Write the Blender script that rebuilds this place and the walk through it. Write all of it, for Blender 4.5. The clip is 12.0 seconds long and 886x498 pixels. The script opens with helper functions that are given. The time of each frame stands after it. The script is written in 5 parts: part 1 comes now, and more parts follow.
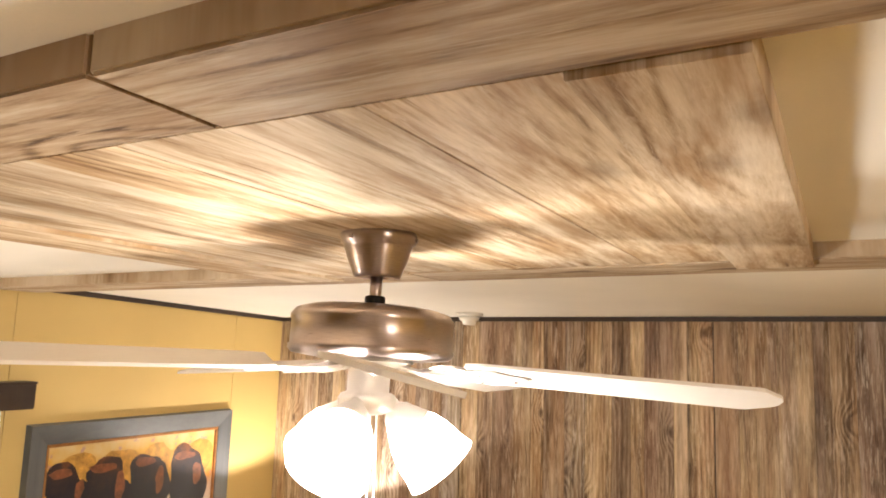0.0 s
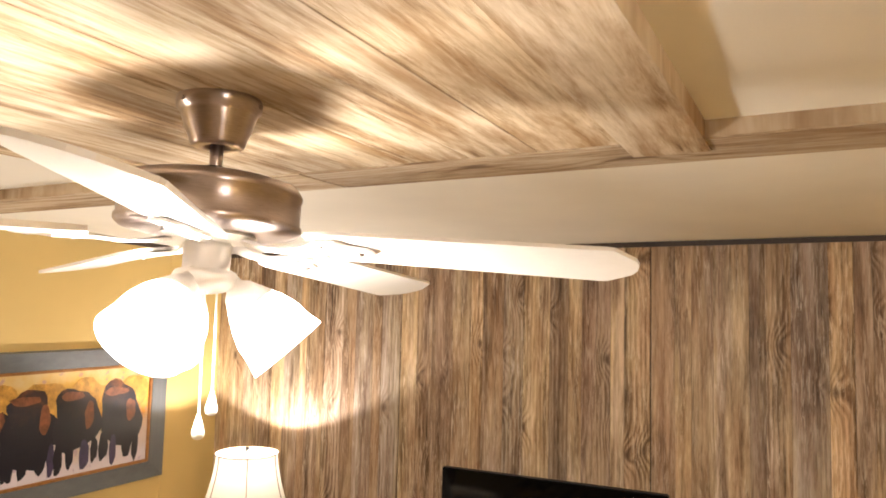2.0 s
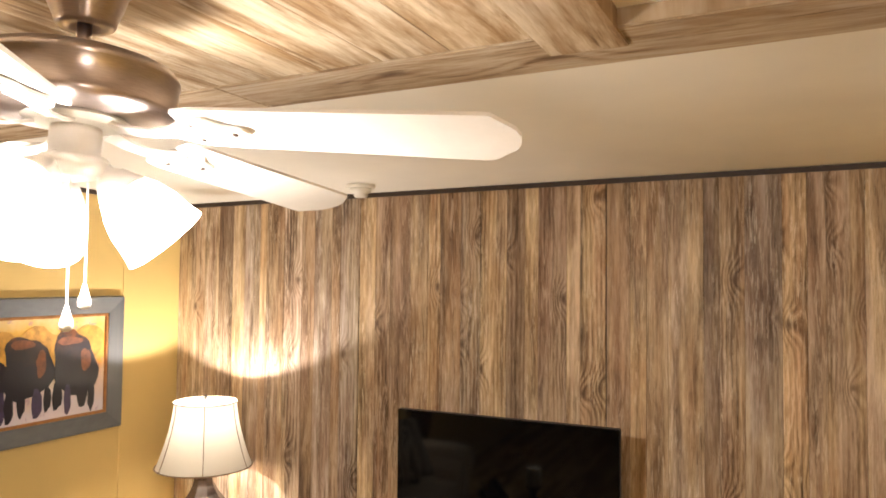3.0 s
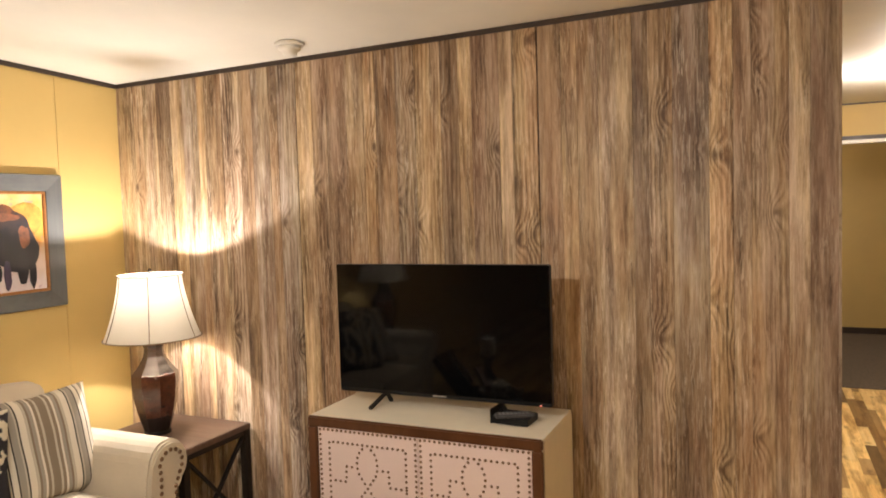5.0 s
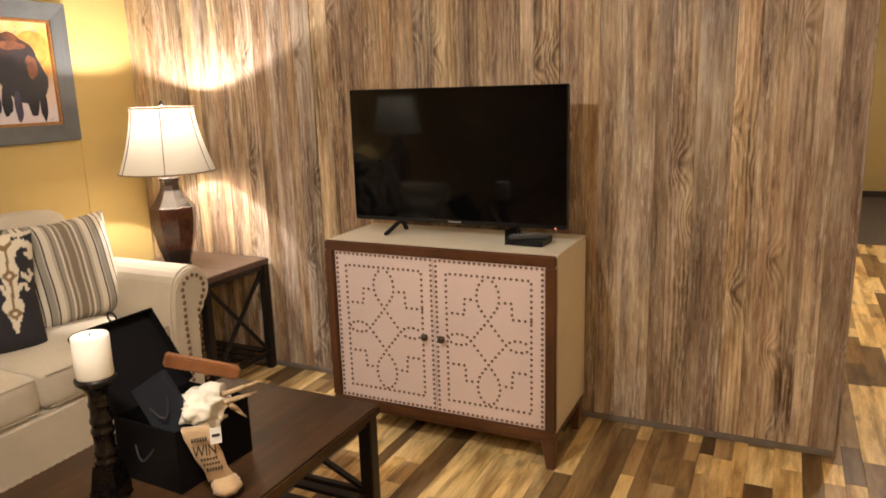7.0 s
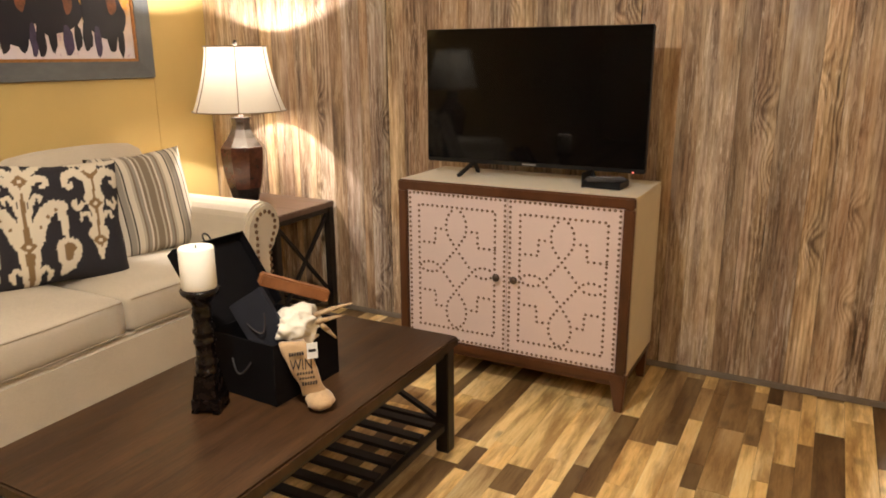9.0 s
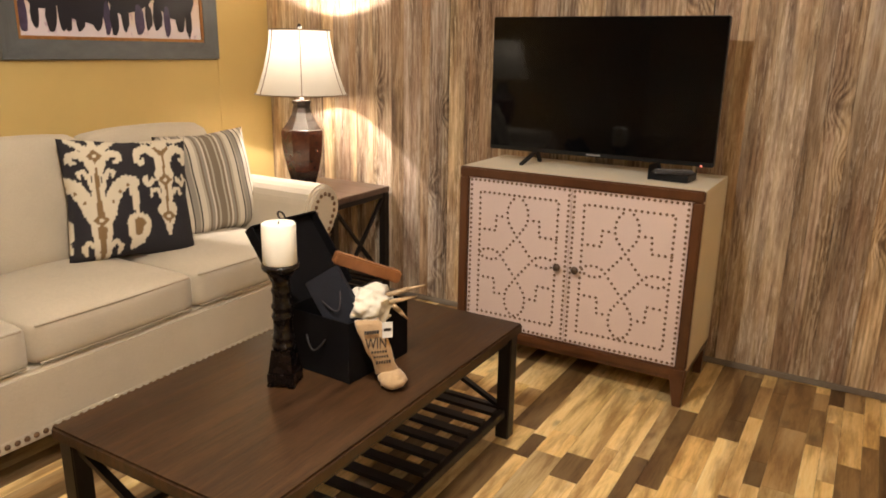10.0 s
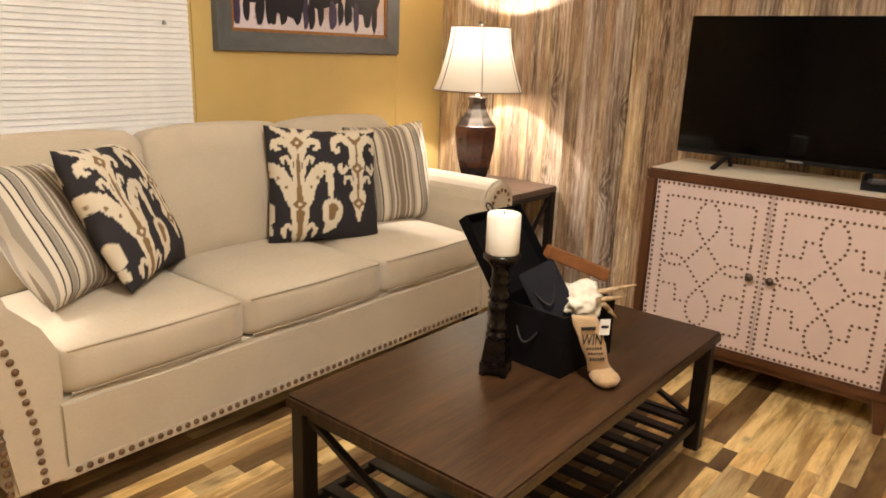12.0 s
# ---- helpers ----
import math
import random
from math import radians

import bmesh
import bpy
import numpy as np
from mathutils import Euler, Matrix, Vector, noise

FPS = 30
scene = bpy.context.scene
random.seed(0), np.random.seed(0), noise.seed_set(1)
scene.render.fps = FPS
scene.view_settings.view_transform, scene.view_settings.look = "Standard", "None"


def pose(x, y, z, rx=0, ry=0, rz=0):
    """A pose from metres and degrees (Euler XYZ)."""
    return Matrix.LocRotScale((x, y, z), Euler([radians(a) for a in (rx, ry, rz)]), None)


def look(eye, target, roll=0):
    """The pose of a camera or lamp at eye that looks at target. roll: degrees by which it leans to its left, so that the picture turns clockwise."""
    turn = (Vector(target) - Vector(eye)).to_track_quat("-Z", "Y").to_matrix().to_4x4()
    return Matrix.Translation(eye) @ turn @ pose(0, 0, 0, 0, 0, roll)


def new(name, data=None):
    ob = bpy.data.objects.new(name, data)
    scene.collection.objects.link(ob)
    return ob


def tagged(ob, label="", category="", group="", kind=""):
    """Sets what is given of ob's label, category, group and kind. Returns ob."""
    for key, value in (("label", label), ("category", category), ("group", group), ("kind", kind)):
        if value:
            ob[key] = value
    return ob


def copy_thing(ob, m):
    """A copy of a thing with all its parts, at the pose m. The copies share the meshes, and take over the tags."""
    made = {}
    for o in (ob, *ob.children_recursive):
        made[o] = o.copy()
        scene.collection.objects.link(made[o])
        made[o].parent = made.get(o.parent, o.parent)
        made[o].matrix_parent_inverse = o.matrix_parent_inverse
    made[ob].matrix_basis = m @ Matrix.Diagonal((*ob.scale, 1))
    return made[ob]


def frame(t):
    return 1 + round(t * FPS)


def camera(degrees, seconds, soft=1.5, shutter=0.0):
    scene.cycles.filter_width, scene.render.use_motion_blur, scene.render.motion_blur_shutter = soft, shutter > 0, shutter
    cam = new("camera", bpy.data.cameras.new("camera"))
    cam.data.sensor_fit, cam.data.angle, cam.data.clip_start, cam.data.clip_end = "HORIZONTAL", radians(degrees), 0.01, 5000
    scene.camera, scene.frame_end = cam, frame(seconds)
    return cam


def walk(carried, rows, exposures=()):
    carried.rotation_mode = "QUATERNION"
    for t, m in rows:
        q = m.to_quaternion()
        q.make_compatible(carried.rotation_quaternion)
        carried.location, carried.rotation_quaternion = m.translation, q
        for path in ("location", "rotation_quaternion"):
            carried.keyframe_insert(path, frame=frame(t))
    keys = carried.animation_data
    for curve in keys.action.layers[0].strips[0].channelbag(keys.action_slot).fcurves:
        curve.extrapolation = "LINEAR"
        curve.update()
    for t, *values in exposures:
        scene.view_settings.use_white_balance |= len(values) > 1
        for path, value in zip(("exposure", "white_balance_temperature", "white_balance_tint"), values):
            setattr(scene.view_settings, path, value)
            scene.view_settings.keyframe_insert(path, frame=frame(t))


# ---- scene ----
cam = camera(63.2, 12.0, 1.8)
PATH = [
    (0, (0.033, 0.011, 2.253), (-0.888, 1.766, 2.525), 1.9),
    (0.5, (0.061, 0.057, 2.232), (-0.864, 1.813, 2.48), 1.8),
    (1, (0.098, 0.112, 2.202), (-0.822, 1.873, 2.427), 1.6),
    (1.5, (0.136, 0.158, 2.17), (-0.768, 1.932, 2.367), 1.5),
    (2, (0.177, 0.21, 2.124), (-0.703, 1.999, 2.287), 1.4),
    (2.5, (0.235, 0.267, 2.069), (-0.631, 2.066, 2.19), 1.3),
    (3, (0.294, 0.335, 2.0), (-0.562, 2.14, 2.082), 0.6),
    (3.2, (0.319, 0.356, 1.975), (-0.53, 2.166, 2.044), 0.5),
    (4.8, (0.496, 0.437, 1.67), (-0.336, 2.254, 1.604), -1.5),
    (5, (0.483, 0.434, 1.663), (-0.336, 2.255, 1.554), -1.7),
    (5.5, (0.487, 0.439, 1.597), (-0.331, 2.254, 1.407), -1.8),
    (6, (0.483, 0.444, 1.542), (-0.343, 2.244, 1.266), -1.6),
    (6.5, (0.476, 0.436, 1.475), (-0.355, 2.221, 1.121), -1.6),
    (7, (0.475, 0.424, 1.438), (-0.369, 2.185, 1.003), -1.7),
    (7.2, (0.466, 0.415, 1.416), (-0.382, 2.169, 0.961), -1.6),
    (9, (0.34, 0.308, 1.333), (-0.572, 2.012, 0.817), -0.4),
    (9.5, (0.291, 0.271, 1.313), (-0.649, 1.958, 0.793), 0.4),
    (10, (0.235, 0.233, 1.31), (-0.744, 1.892, 0.775), 1.0),
    (10.5, (0.168, 0.192, 1.3), (-0.856, 1.822, 0.759), 1.5),
    (11, (0.114, 0.153, 1.288), (-0.972, 1.744, 0.749), 1.7),
    (11.5, (0.057, 0.11, 1.284), (-1.096, 1.654, 0.747), 1.8),
    (12, (-0.011, 0.054, 1.274), (-1.231, 1.546, 0.741), 2.1),
]
walk(cam, [(t, look(eye, target, roll)) for t, eye, target, roll in PATH], ((0, -0.08), (5.5, -0.06), (8, -0.02), (12, 0.02)))

# ---------------------------------------------------------------- light
world = bpy.data.worlds.new("world")
scene.world = world
world.use_nodes = True
world.node_tree.nodes["Background"].inputs["Color"].default_value = (0.9, 0.75, 0.55, 1)
world.node_tree.nodes["Background"].inputs["Strength"].default_value = 0.02
FAN_GLOW = 9.0
FAN_WATTS = 57.0
LAMP_WATTS = 58.0
FAR_LAMP_WATTS = 60.0
HALL_WATTS = 60.0
FAR_ROOM_WATTS = 26.0
FILL_WATTS = 48.0
WARM = (1.0, 0.875, 0.795)


# ---------------------------------------------------------------- material helpers
class Mat:
    """A principled node material with a few short-hands."""

    def __init__(self, name, rough=0.6, metal=0.0, spec=0.5):
        self.m = bpy.data.materials.new(name)
        self.m.use_nodes = True
        self.t = self.m.node_tree
        self.b = self.t.nodes["Principled BSDF"]
        self.b.inputs["Roughness"].default_value = rough
        self.b.inputs["Metallic"].default_value = metal
        self.b.inputs["Specular IOR Level"].default_value = spec

    def n(self, kind, operation=""):
        node = self.t.nodes.new("ShaderNode" + kind)
        if operation:
            node.operation = operation
        return node

    def link(self, a, b):
        self.t.links.new(a, b)

    def put(self, socket, value):
        if isinstance(value, bpy.types.NodeSocket):
            self.link(value, socket)
        else:
            socket.default_value = value

    def math(self, op, a, b=0.0, c=0.0):
        node = self.n("Math", operation=op)
        for s, v in zip(node.inputs, (a, b, c)):
            self.put(s, v)
        return node.outputs[0]

    def coords(self, scale=(1, 1, 1), jitter=0.0, kind="Object"):
        co = self.n("TexCoord").outputs[kind]
        if jitter:
            off = self.n("VectorMath", operation="SCALE")
            off.inputs[0].default_value = (1.0, 0.73, 1.37)
            self.put(off.inputs["Scale"], self.math("MULTIPLY", self.n("ObjectInfo").outputs["Random"], jitter))
            add = self.n("VectorMath", operation="ADD")
            self.link(co, add.inputs[0])
            self.link(off.outputs[0], add.inputs[1])
            co = add.outputs[0]
        mp = self.n("Mapping")
        self.link(co, mp.inputs["Vector"])
        mp.inputs["Scale"].default_value = scale
        return mp.outputs[0]

    def noise(self, vec, scale, detail=4, rough=0.6, distort=0.0):
        node = self.n("TexNoise")
        self.link(vec, node.inputs["Vector"])
        for key, v in (("Scale", scale), ("Detail", detail), ("Roughness", rough), ("Distortion", distort)):
            node.inputs[key].default_value = v
        return node.outputs["Fac"]

    def ramp(self, fac, stops, constant=False):
        node = self.n("ValToRGB")
        self.put(node.inputs[0], fac)
        els = node.color_ramp.elements
        if constant:
            node.color_ramp.interpolation = "CONSTANT"
        while len(els) < len(stops):
            els.new(0.5)
        for e, (p, c) in zip(els, stops):
            e.position = p
            e.color = (*c, 1) if isinstance(c, tuple) else (c, c, c, 1)
        return node.outputs[0]

    def mix(self, fac, a, b, blend="MIX"):
        node = self.n("Mix")
        node.data_type, node.blend_type = "RGBA", blend
        self.put(node.inputs[0], fac)
        for s, v in ((node.inputs[6], a), (node.inputs[7], b)):
            self.put(s, (*v, 1) if isinstance(v, tuple) else v)
        return node.outputs[2]

    def color(self, value):
        self.put(self.b.inputs["Base Color"], (*value, 1) if isinstance(value, tuple) else value)

    def bump(self, height, strength=0.2, distance=0.002):
        node = self.n("Bump")
        node.inputs["Strength"].default_value = strength
        node.inputs["Distance"].default_value = distance
        self.link(height, node.inputs["Height"])
        self.link(node.outputs[0], self.b.inputs["Normal"])


def plain(name, c, rough=0.6, metal=0.0, vary=0.12, scale=14.0, bump=0.05, spec=0.5, fine=160.0):
    """A painted, moulded or cast surface: blotches, grain and uneven gloss."""
    m = Mat(name, rough, metal, spec)
    co = m.coords()
    big = m.noise(co, scale, 3)
    small = m.noise(co, fine, 2)
    lo = tuple(v * (1 - vary) for v in c)
    hi = tuple(min(1, v * (1 + vary)) for v in c)
    m.color(m.ramp(m.math("ADD", m.math("MULTIPLY", big, 0.75), m.math("MULTIPLY", small, 0.25)), [(0.3, lo), (0.7, hi)]))
    m.put(m.b.inputs["Roughness"], m.math("MULTIPLY_ADD", big, 0.25, rough - 0.12))
    m.bump(small, bump, 0.001)
    return m.m


def fabric(name, c, thread=900.0, vary=0.1):
    m = Mat(name, 0.92, 0, 0.2)
    co = m.coords()
    fine = m.noise(co, thread, 2, 0.7)
    slub = m.noise(m.coords((1, 1, 6)), 90, 3)
    big = m.noise(co, 5, 2)
    f = m.math("ADD", m.math("ADD", m.math("MULTIPLY", fine, 0.45), m.math("MULTIPLY", slub, 0.3)), m.math("MULTIPLY", big, 0.25))
    m.color(m.ramp(f, [(0.32, tuple(v * (1 - 2 * vary) for v in c)), (0.68, tuple(min(1, v * (1 + vary)) for v in c))]))
    m.b.inputs["Sheen Weight"].default_value = 0.25
    m.bump(fine, 0.35, 0.0008)
    return m.m


def figured(name, stops, tones, axis, rough=0.55, freq=46.0, swirl=3.0, knots=1.0, lines=0.26, cracks=0.6, bump=0.35, jitter=31.0, spec=0.3, island=False, fine=1.0, chalk=None, blot=None, cells=(5.0, 0.6), gain=1.0, hues=None, patches=0.8):
    """Sawn softwood: growth rings that flow round knots, long streaks, fibres, chalky wear and brown blots along one axis."""
    m = Mat(name, rough, 0, spec)
    side = 1 if axis == 0 else 0
    sep = m.n("SeparateXYZ")
    m.link(m.coords((1, 1, 1), jitter), sep.inputs[0])
    u, v, w = sep.outputs[side], sep.outputs[axis], sep.outputs[3 - side - axis]

    def plane(ku, kv, seed=0.0):
        c = m.n("CombineXYZ")
        m.link(m.math("MULTIPLY", u, ku), c.inputs[0])
        m.link(m.math("MULTIPLY", v, kv), c.inputs[1])
        m.link(m.math("ADD", w, seed), c.inputs[2])
        return c.outputs[0]
    drift = m.noise(plane(5.0, 0.5), 1.0, 2, 0.45)
    ripple = m.noise(plane(16.0, 1.5, 4.0), 1.0, 2, 0.5)
    vor = m.n("TexVoronoi")
    vor.voronoi_dimensions = "2D"
    vor.inputs["Scale"].default_value = 1.0
    warp = m.n("VectorMath", "ADD")
    m.link(plane(cells[0], cells[0] * cells[1]), warp.inputs[0])
    sh = m.n("CombineXYZ")
    m.link(m.math("MULTIPLY_ADD", ripple, 0.10, -0.05), sh.inputs[0])
    m.link(m.math("MULTIPLY_ADD", drift, 0.3, -0.15), sh.inputs[1])
    m.link(sh.outputs[0], warp.inputs[1])
    m.link(warp.outputs[0], vor.inputs["Vector"])
    kd = vor.outputs["Distance"]
    if hues:
        # some boards are full of knots and figure, others run clear
        pick = m.math("FRACT", m.math("MULTIPLY", m.n("ObjectInfo").outputs["Random"], 7.31))
        knotty = m.ramp(pick, [(0.40, 0.0), (0.58, 1.0)])
        kd = m.math("ADD", kd, m.math("MULTIPLY_ADD", knotty, -0.16, 0.16))
    bulge = m.math("POWER", 2.718, m.math("MULTIPLY", m.math("MULTIPLY", kd, kd), -22.0))
    phase = m.math("ADD", m.math("MULTIPLY", u, freq), m.math("MULTIPLY", drift, swirl))
    phase = m.math("ADD", phase, m.math("ADD", m.math("MULTIPLY", ripple, 0.9), m.math("MULTIPLY", bulge, 2.6 * knots)))
    ring = m.math("MULTIPLY_ADD", m.math("SINE", m.math("MULTIPLY", phase, 6.283)), 0.5, 0.5)
    ring = m.math("POWER", ring, 2.2)
    strength = m.ramp(m.noise(plane(7.0, 0.8, 9.0), 1.0, 2), [(0.46, 0.05), (0.68, 0.85)])
    if hues:
        strength = m.math("ADD", m.math("MULTIPLY", strength, 0.5), m.math("MULTIPLY", knotty, 0.45))
    near = m.math("MULTIPLY", bulge, 0.5 * knots)
    ring = m.math("MULTIPLY", ring, m.math("MINIMUM", 1.0, m.math("ADD", strength, near)))
    streak = m.noise(plane(40.0 * fine, 2.0 * fine, 2.0), 1.0, 7, 0.66, 0.5)
    fibre = m.noise(plane(190.0 * fine, 15.0 * fine, 6.0), 1.0, 4, 0.7)
    broad = m.noise(plane(12.0, 1.3, 13.0), 1.0, 4, 0.6)
    f = m.math("MULTIPLY_ADD", streak, 1.5 * gain, 0.5 - 0.75 * gain)
    f = m.math("ADD", f, m.math("MULTIPLY_ADD", fibre, 0.9 * gain, -0.45 * gain))
    f = m.math("ADD", f, m.math("MULTIPLY_ADD", broad, patches, -0.5 * patches))
    f = m.math("SUBTRACT", f, m.math("MULTIPLY_ADD", ring, lines, -0.28 * lines))
    col = m.ramp(f, stops)
    if hues:
        hue = m.ramp(m.noise(plane(8.0, 0.55, 61.0), 1.0, 3, 0.55), [(0.34 + 0.3 * i / (len(hues) - 1), h) for i, h in enumerate(hues)])
        col = m.mix(1.0, col, hue, "MULTIPLY")
        flake = m.math("MULTIPLY", m.ramp(m.math("FRACT", m.math("ADD", phase, 0.3)), [(0.0, 0.0), (0.10, 1.0), (0.26, 0.0)]), m.math("MULTIPLY", knotty, 0.45))
        col = m.mix(m.math("MULTIPLY", flake, m.ramp(fibre, [(0.42, 0.0), (0.6, 1.0)])), col, chalk)
    if chalk:
        sc = m.ramp(m.noise(plane(100.0 * fine, 9.0, 21.0), 1.0, 5, 0.72, 0.6), [(0.50, 0.0), (0.62, 1.0)])
        sc = m.math("MULTIPLY", sc, m.ramp(m.noise(plane(9.0, 1.8, 31.0), 1.0, 3), [(0.38, 0.12), (0.60, 1.0)]))
        col = m.mix(m.math("MULTIPLY", sc, 0.75), col, chalk)
    if blot:
        bl = m.ramp(m.noise(plane(15.0, 2.4, 17.0), 1.0, 5, 0.62, 0.3), [(0.45, 0.0), (0.62, 1.0)])
        col = m.mix(m.math("MULTIPLY", bl, 0.85), col, m.mix(1.0, col, blot, "MULTIPLY"))
    if cracks:
        gap = m.ramp(m.noise(plane(95.0 * fine, 4.5, 41.0), 1.0, 5, 0.68, 0.4), [(0.57, 0.0), (0.67, 1.0)])
        gap = m.math("MULTIPLY", gap, m.ramp(m.noise(plane(14.0, 1.3, 51.0), 1.0, 2), [(0.42, 0.1), (0.60, 1.0)]))
        col = m.mix(m.math("MULTIPLY", gap, cracks), col, m.mix(1.0, col, (0.30, 0.25, 0.22), "MULTIPLY"))
    rnd = m.n("NewGeometry").outputs["Random Per Island"] if island else m.n("ObjectInfo").outputs["Random"]
    col = m.mix(1.0, col, m.ramp(rnd, [(i / len(tones), t) for i, t in enumerate(tones)], True), "MULTIPLY")
    if knots:
        edge = m.math("ADD", kd, m.math("MULTIPLY_ADD", m.noise(plane(70.0, 30.0, 5.0), 1.0, 3, 0.7), 0.08, -0.04))
        k = m.ramp(edge, [(0.01, 1.0), (0.045, 0.7), (0.075, 0.2), (0.12, 0.0)])
        col = m.mix(m.math("MULTIPLY", k, 0.85 * min(1.0, knots)), col, (0.085, 0.048, 0.027))
    m.color(col)
    m.put(m.b.inputs["Roughness"], m.math("MULTIPLY_ADD", streak, 0.3, rough - 0.15))
    m.bump(f, bump, 0.002)
    return m.m


# ---------------------------------------------------------------- materials
BARN = [(0.08, (0.045, 0.031, 0.022)), (0.32, (0.165, 0.120, 0.083)), (0.55, (0.35, 0.276, 0.202)), (0.86, (0.60, 0.515, 0.415))]
BARN_TONES = [(1.0, 0.94, 0.87), (0.84, 0.83, 0.85), (1.20, 1.12, 0.97), (0.86, 0.76, 0.69), (1.14, 1.11, 1.06), (0.74, 0.69, 0.66), (1.12, 1.04, 0.89), (0.95, 0.94, 0.95)]
barn_wall = figured("barnwood_wall", BARN, BARN_TONES, 2, 0.5, freq=54.0, lines=0.26, cracks=0.5, chalk=(0.68, 0.61, 0.51), blot=(0.70, 0.60, 0.53), gain=0.70, patches=1.2, hues=((0.94, 0.82, 0.74), (1.04, 0.98, 0.87), (1.06, 1.05, 0.94), (0.98, 0.98, 1.01), (0.90, 0.84, 0.84)))
PALE = [(0.04, (0.10, 0.060, 0.032)), (0.30, (0.33, 0.245, 0.155)), (0.54, (0.53, 0.445, 0.33)), (0.85, (0.68, 0.62, 0.52))]
barn_y = figured("barnwood_plank", PALE, [(1.0, 0.96, 0.90), (0.90, 0.87, 0.83), (1.08, 1.02, 0.92)], 1, 0.7, 34.0, 4.0, 0.5, 0.36, 0.45, 0.5, 17.0, 0.15, chalk=(0.70, 0.64, 0.54), blot=(0.52, 0.39, 0.26), cells=(3.4, 0.5), gain=0.8, fine=0.8)
barn_x = figured("barnwood_beam", PALE, [(0.76, 0.705, 0.64), (0.88, 0.82, 0.74)], 0, 0.7, 30.0, 5.0, 0.9, 0.5, 0.6, 0.5, 13.0, 0.15, chalk=(0.66, 0.60, 0.50), blot=(0.58, 0.46, 0.36), cells=(3.4, 0.5), gain=0.9, fine=0.8)
FLOORW = [(0.04, (0.28, 0.175, 0.066)), (0.26, (0.58, 0.41, 0.165)), (0.5, (0.77, 0.575, 0.265)), (0.85, (0.84, 0.69, 0.39))]
FLOOR_TONES = [(1.05, 1.02, 1.0), (0.25, 0.205, 0.18), (1.0, 0.97, 0.90), (0.42, 0.36, 0.33), (1.14, 1.1, 1.02), (0.56, 0.48, 0.44), (1.0, 0.92, 0.82), (0.20, 0.16, 0.14), (1.12, 1.1, 1.06), (0.72, 0.70, 0.72), (1.05, 0.95, 0.80), (0.36, 0.29, 0.25)]
floor_wood = figured("floor_plank", FLOORW, FLOOR_TONES, 1, 0.42, 26.0, 3.0, 0.6, 0.18, 0.3, 0.12, 53.0, 0.35, blot=(0.46, 0.36, 0.28), cells=(4.0, 0.6), gain=0.9)
floor_rest = figured("floor_plank_far", FLOORW, FLOOR_TONES, 1, 0.42, 26.0, 3.0, 0.6, 0.18, 0.3, 0.12, 0.0, 0.35, island=True, blot=(0.46, 0.36, 0.28), cells=(4.0, 0.6), gain=0.9)
yellow_paint = plain("yellow_vinyl", (0.585, 0.425, 0.158), 0.55, vary=0.05, scale=3.0, bump=0.25, fine=420.0)
cream_ceiling = plain("cream_ceiling_board", (0.84, 0.82, 0.75), 0.7, vary=0.04, scale=3.0, bump=0.2, fine=260.0)
dark_trim = plain("dark_brown_trim", (0.035, 0.022, 0.016), 0.45, vary=0.3)
grey_trim = plain("grey_base_trim", (0.17, 0.14, 0.11), 0.5, vary=0.2)
carpet = plain("grey_brown_carpet", (0.12, 0.095, 0.07), 0.95, vary=0.35, scale=40.0, bump=0.6, fine=500.0)
white_plastic = plain("white_plastic", (0.78, 0.76, 0.70), 0.4, vary=0.04)
white_blind = plain("white_vinyl_slat", (0.84, 0.85, 0.85), 0.45, vary=0.04)
black_plastic = plain("black_plastic", (0.007, 0.007, 0.0075), 0.4, vary=0.2, spec=0.2)
linen = fabric("beige_linen", (0.545, 0.475, 0.365))
seam_cord = fabric("taupe_piping", (0.40, 0.33, 0.24))
nail = plain("aged_brass_nail", (0.19, 0.115, 0.066), 0.42, 0.55, vary=0.35, scale=60.0)
pinkish = fabric("blush_linen_panel", (0.63, 0.505, 0.465), 700.0, 0.06)
cream_wood = plain("cream_lacquer", (0.73, 0.665, 0.54), 0.4, vary=0.06, scale=9.0)
espresso = figured("espresso_wood", [(0.1, (0.013, 0.0055, 0.0024)), (0.45, (0.035, 0.0165, 0.007)), (0.95, (0.092, 0.046, 0.019))], [(1, 1, 1), (0.9, 0.9, 0.9)], 1, 0.36, 22.0, 3.0, 0.2, 0.08, 0.2, 0.3, 5.0, 0.24, gain=0.8)
walnut = figured("walnut_frame", [(0.1, (0.030, 0.012, 0.005)), (0.5, (0.078, 0.029, 0.011)), (0.9, (0.13, 0.053, 0.021))], [(1, 1, 1), (0.9, 0.9, 0.9)], 0, 0.32, 40.0, 3.0, 0.1, 0.12, 0.2, 0.12, 5.0, 0.45, gain=0.7)
dark_metal = plain("dark_bronze_metal", (0.014, 0.010, 0.008), 0.45, 0.3, vary=0.3, scale=30.0)
candle_wax = plain("ivory_wax", (0.86, 0.83, 0.73), 0.5, vary=0.03)
cardboard_black = plain("black_paperboard", (0.0045, 0.004, 0.0045), 0.7, vary=0.25, spec=0.07)
black_wood = plain("black_brown_turned_wood", (0.005, 0.0032, 0.003), 0.26, vary=0.3, scale=40.0, spec=0.4)
slate_board = plain("slate_paperboard", (0.013, 0.0135, 0.018), 0.7, vary=0.2, spec=0.15)
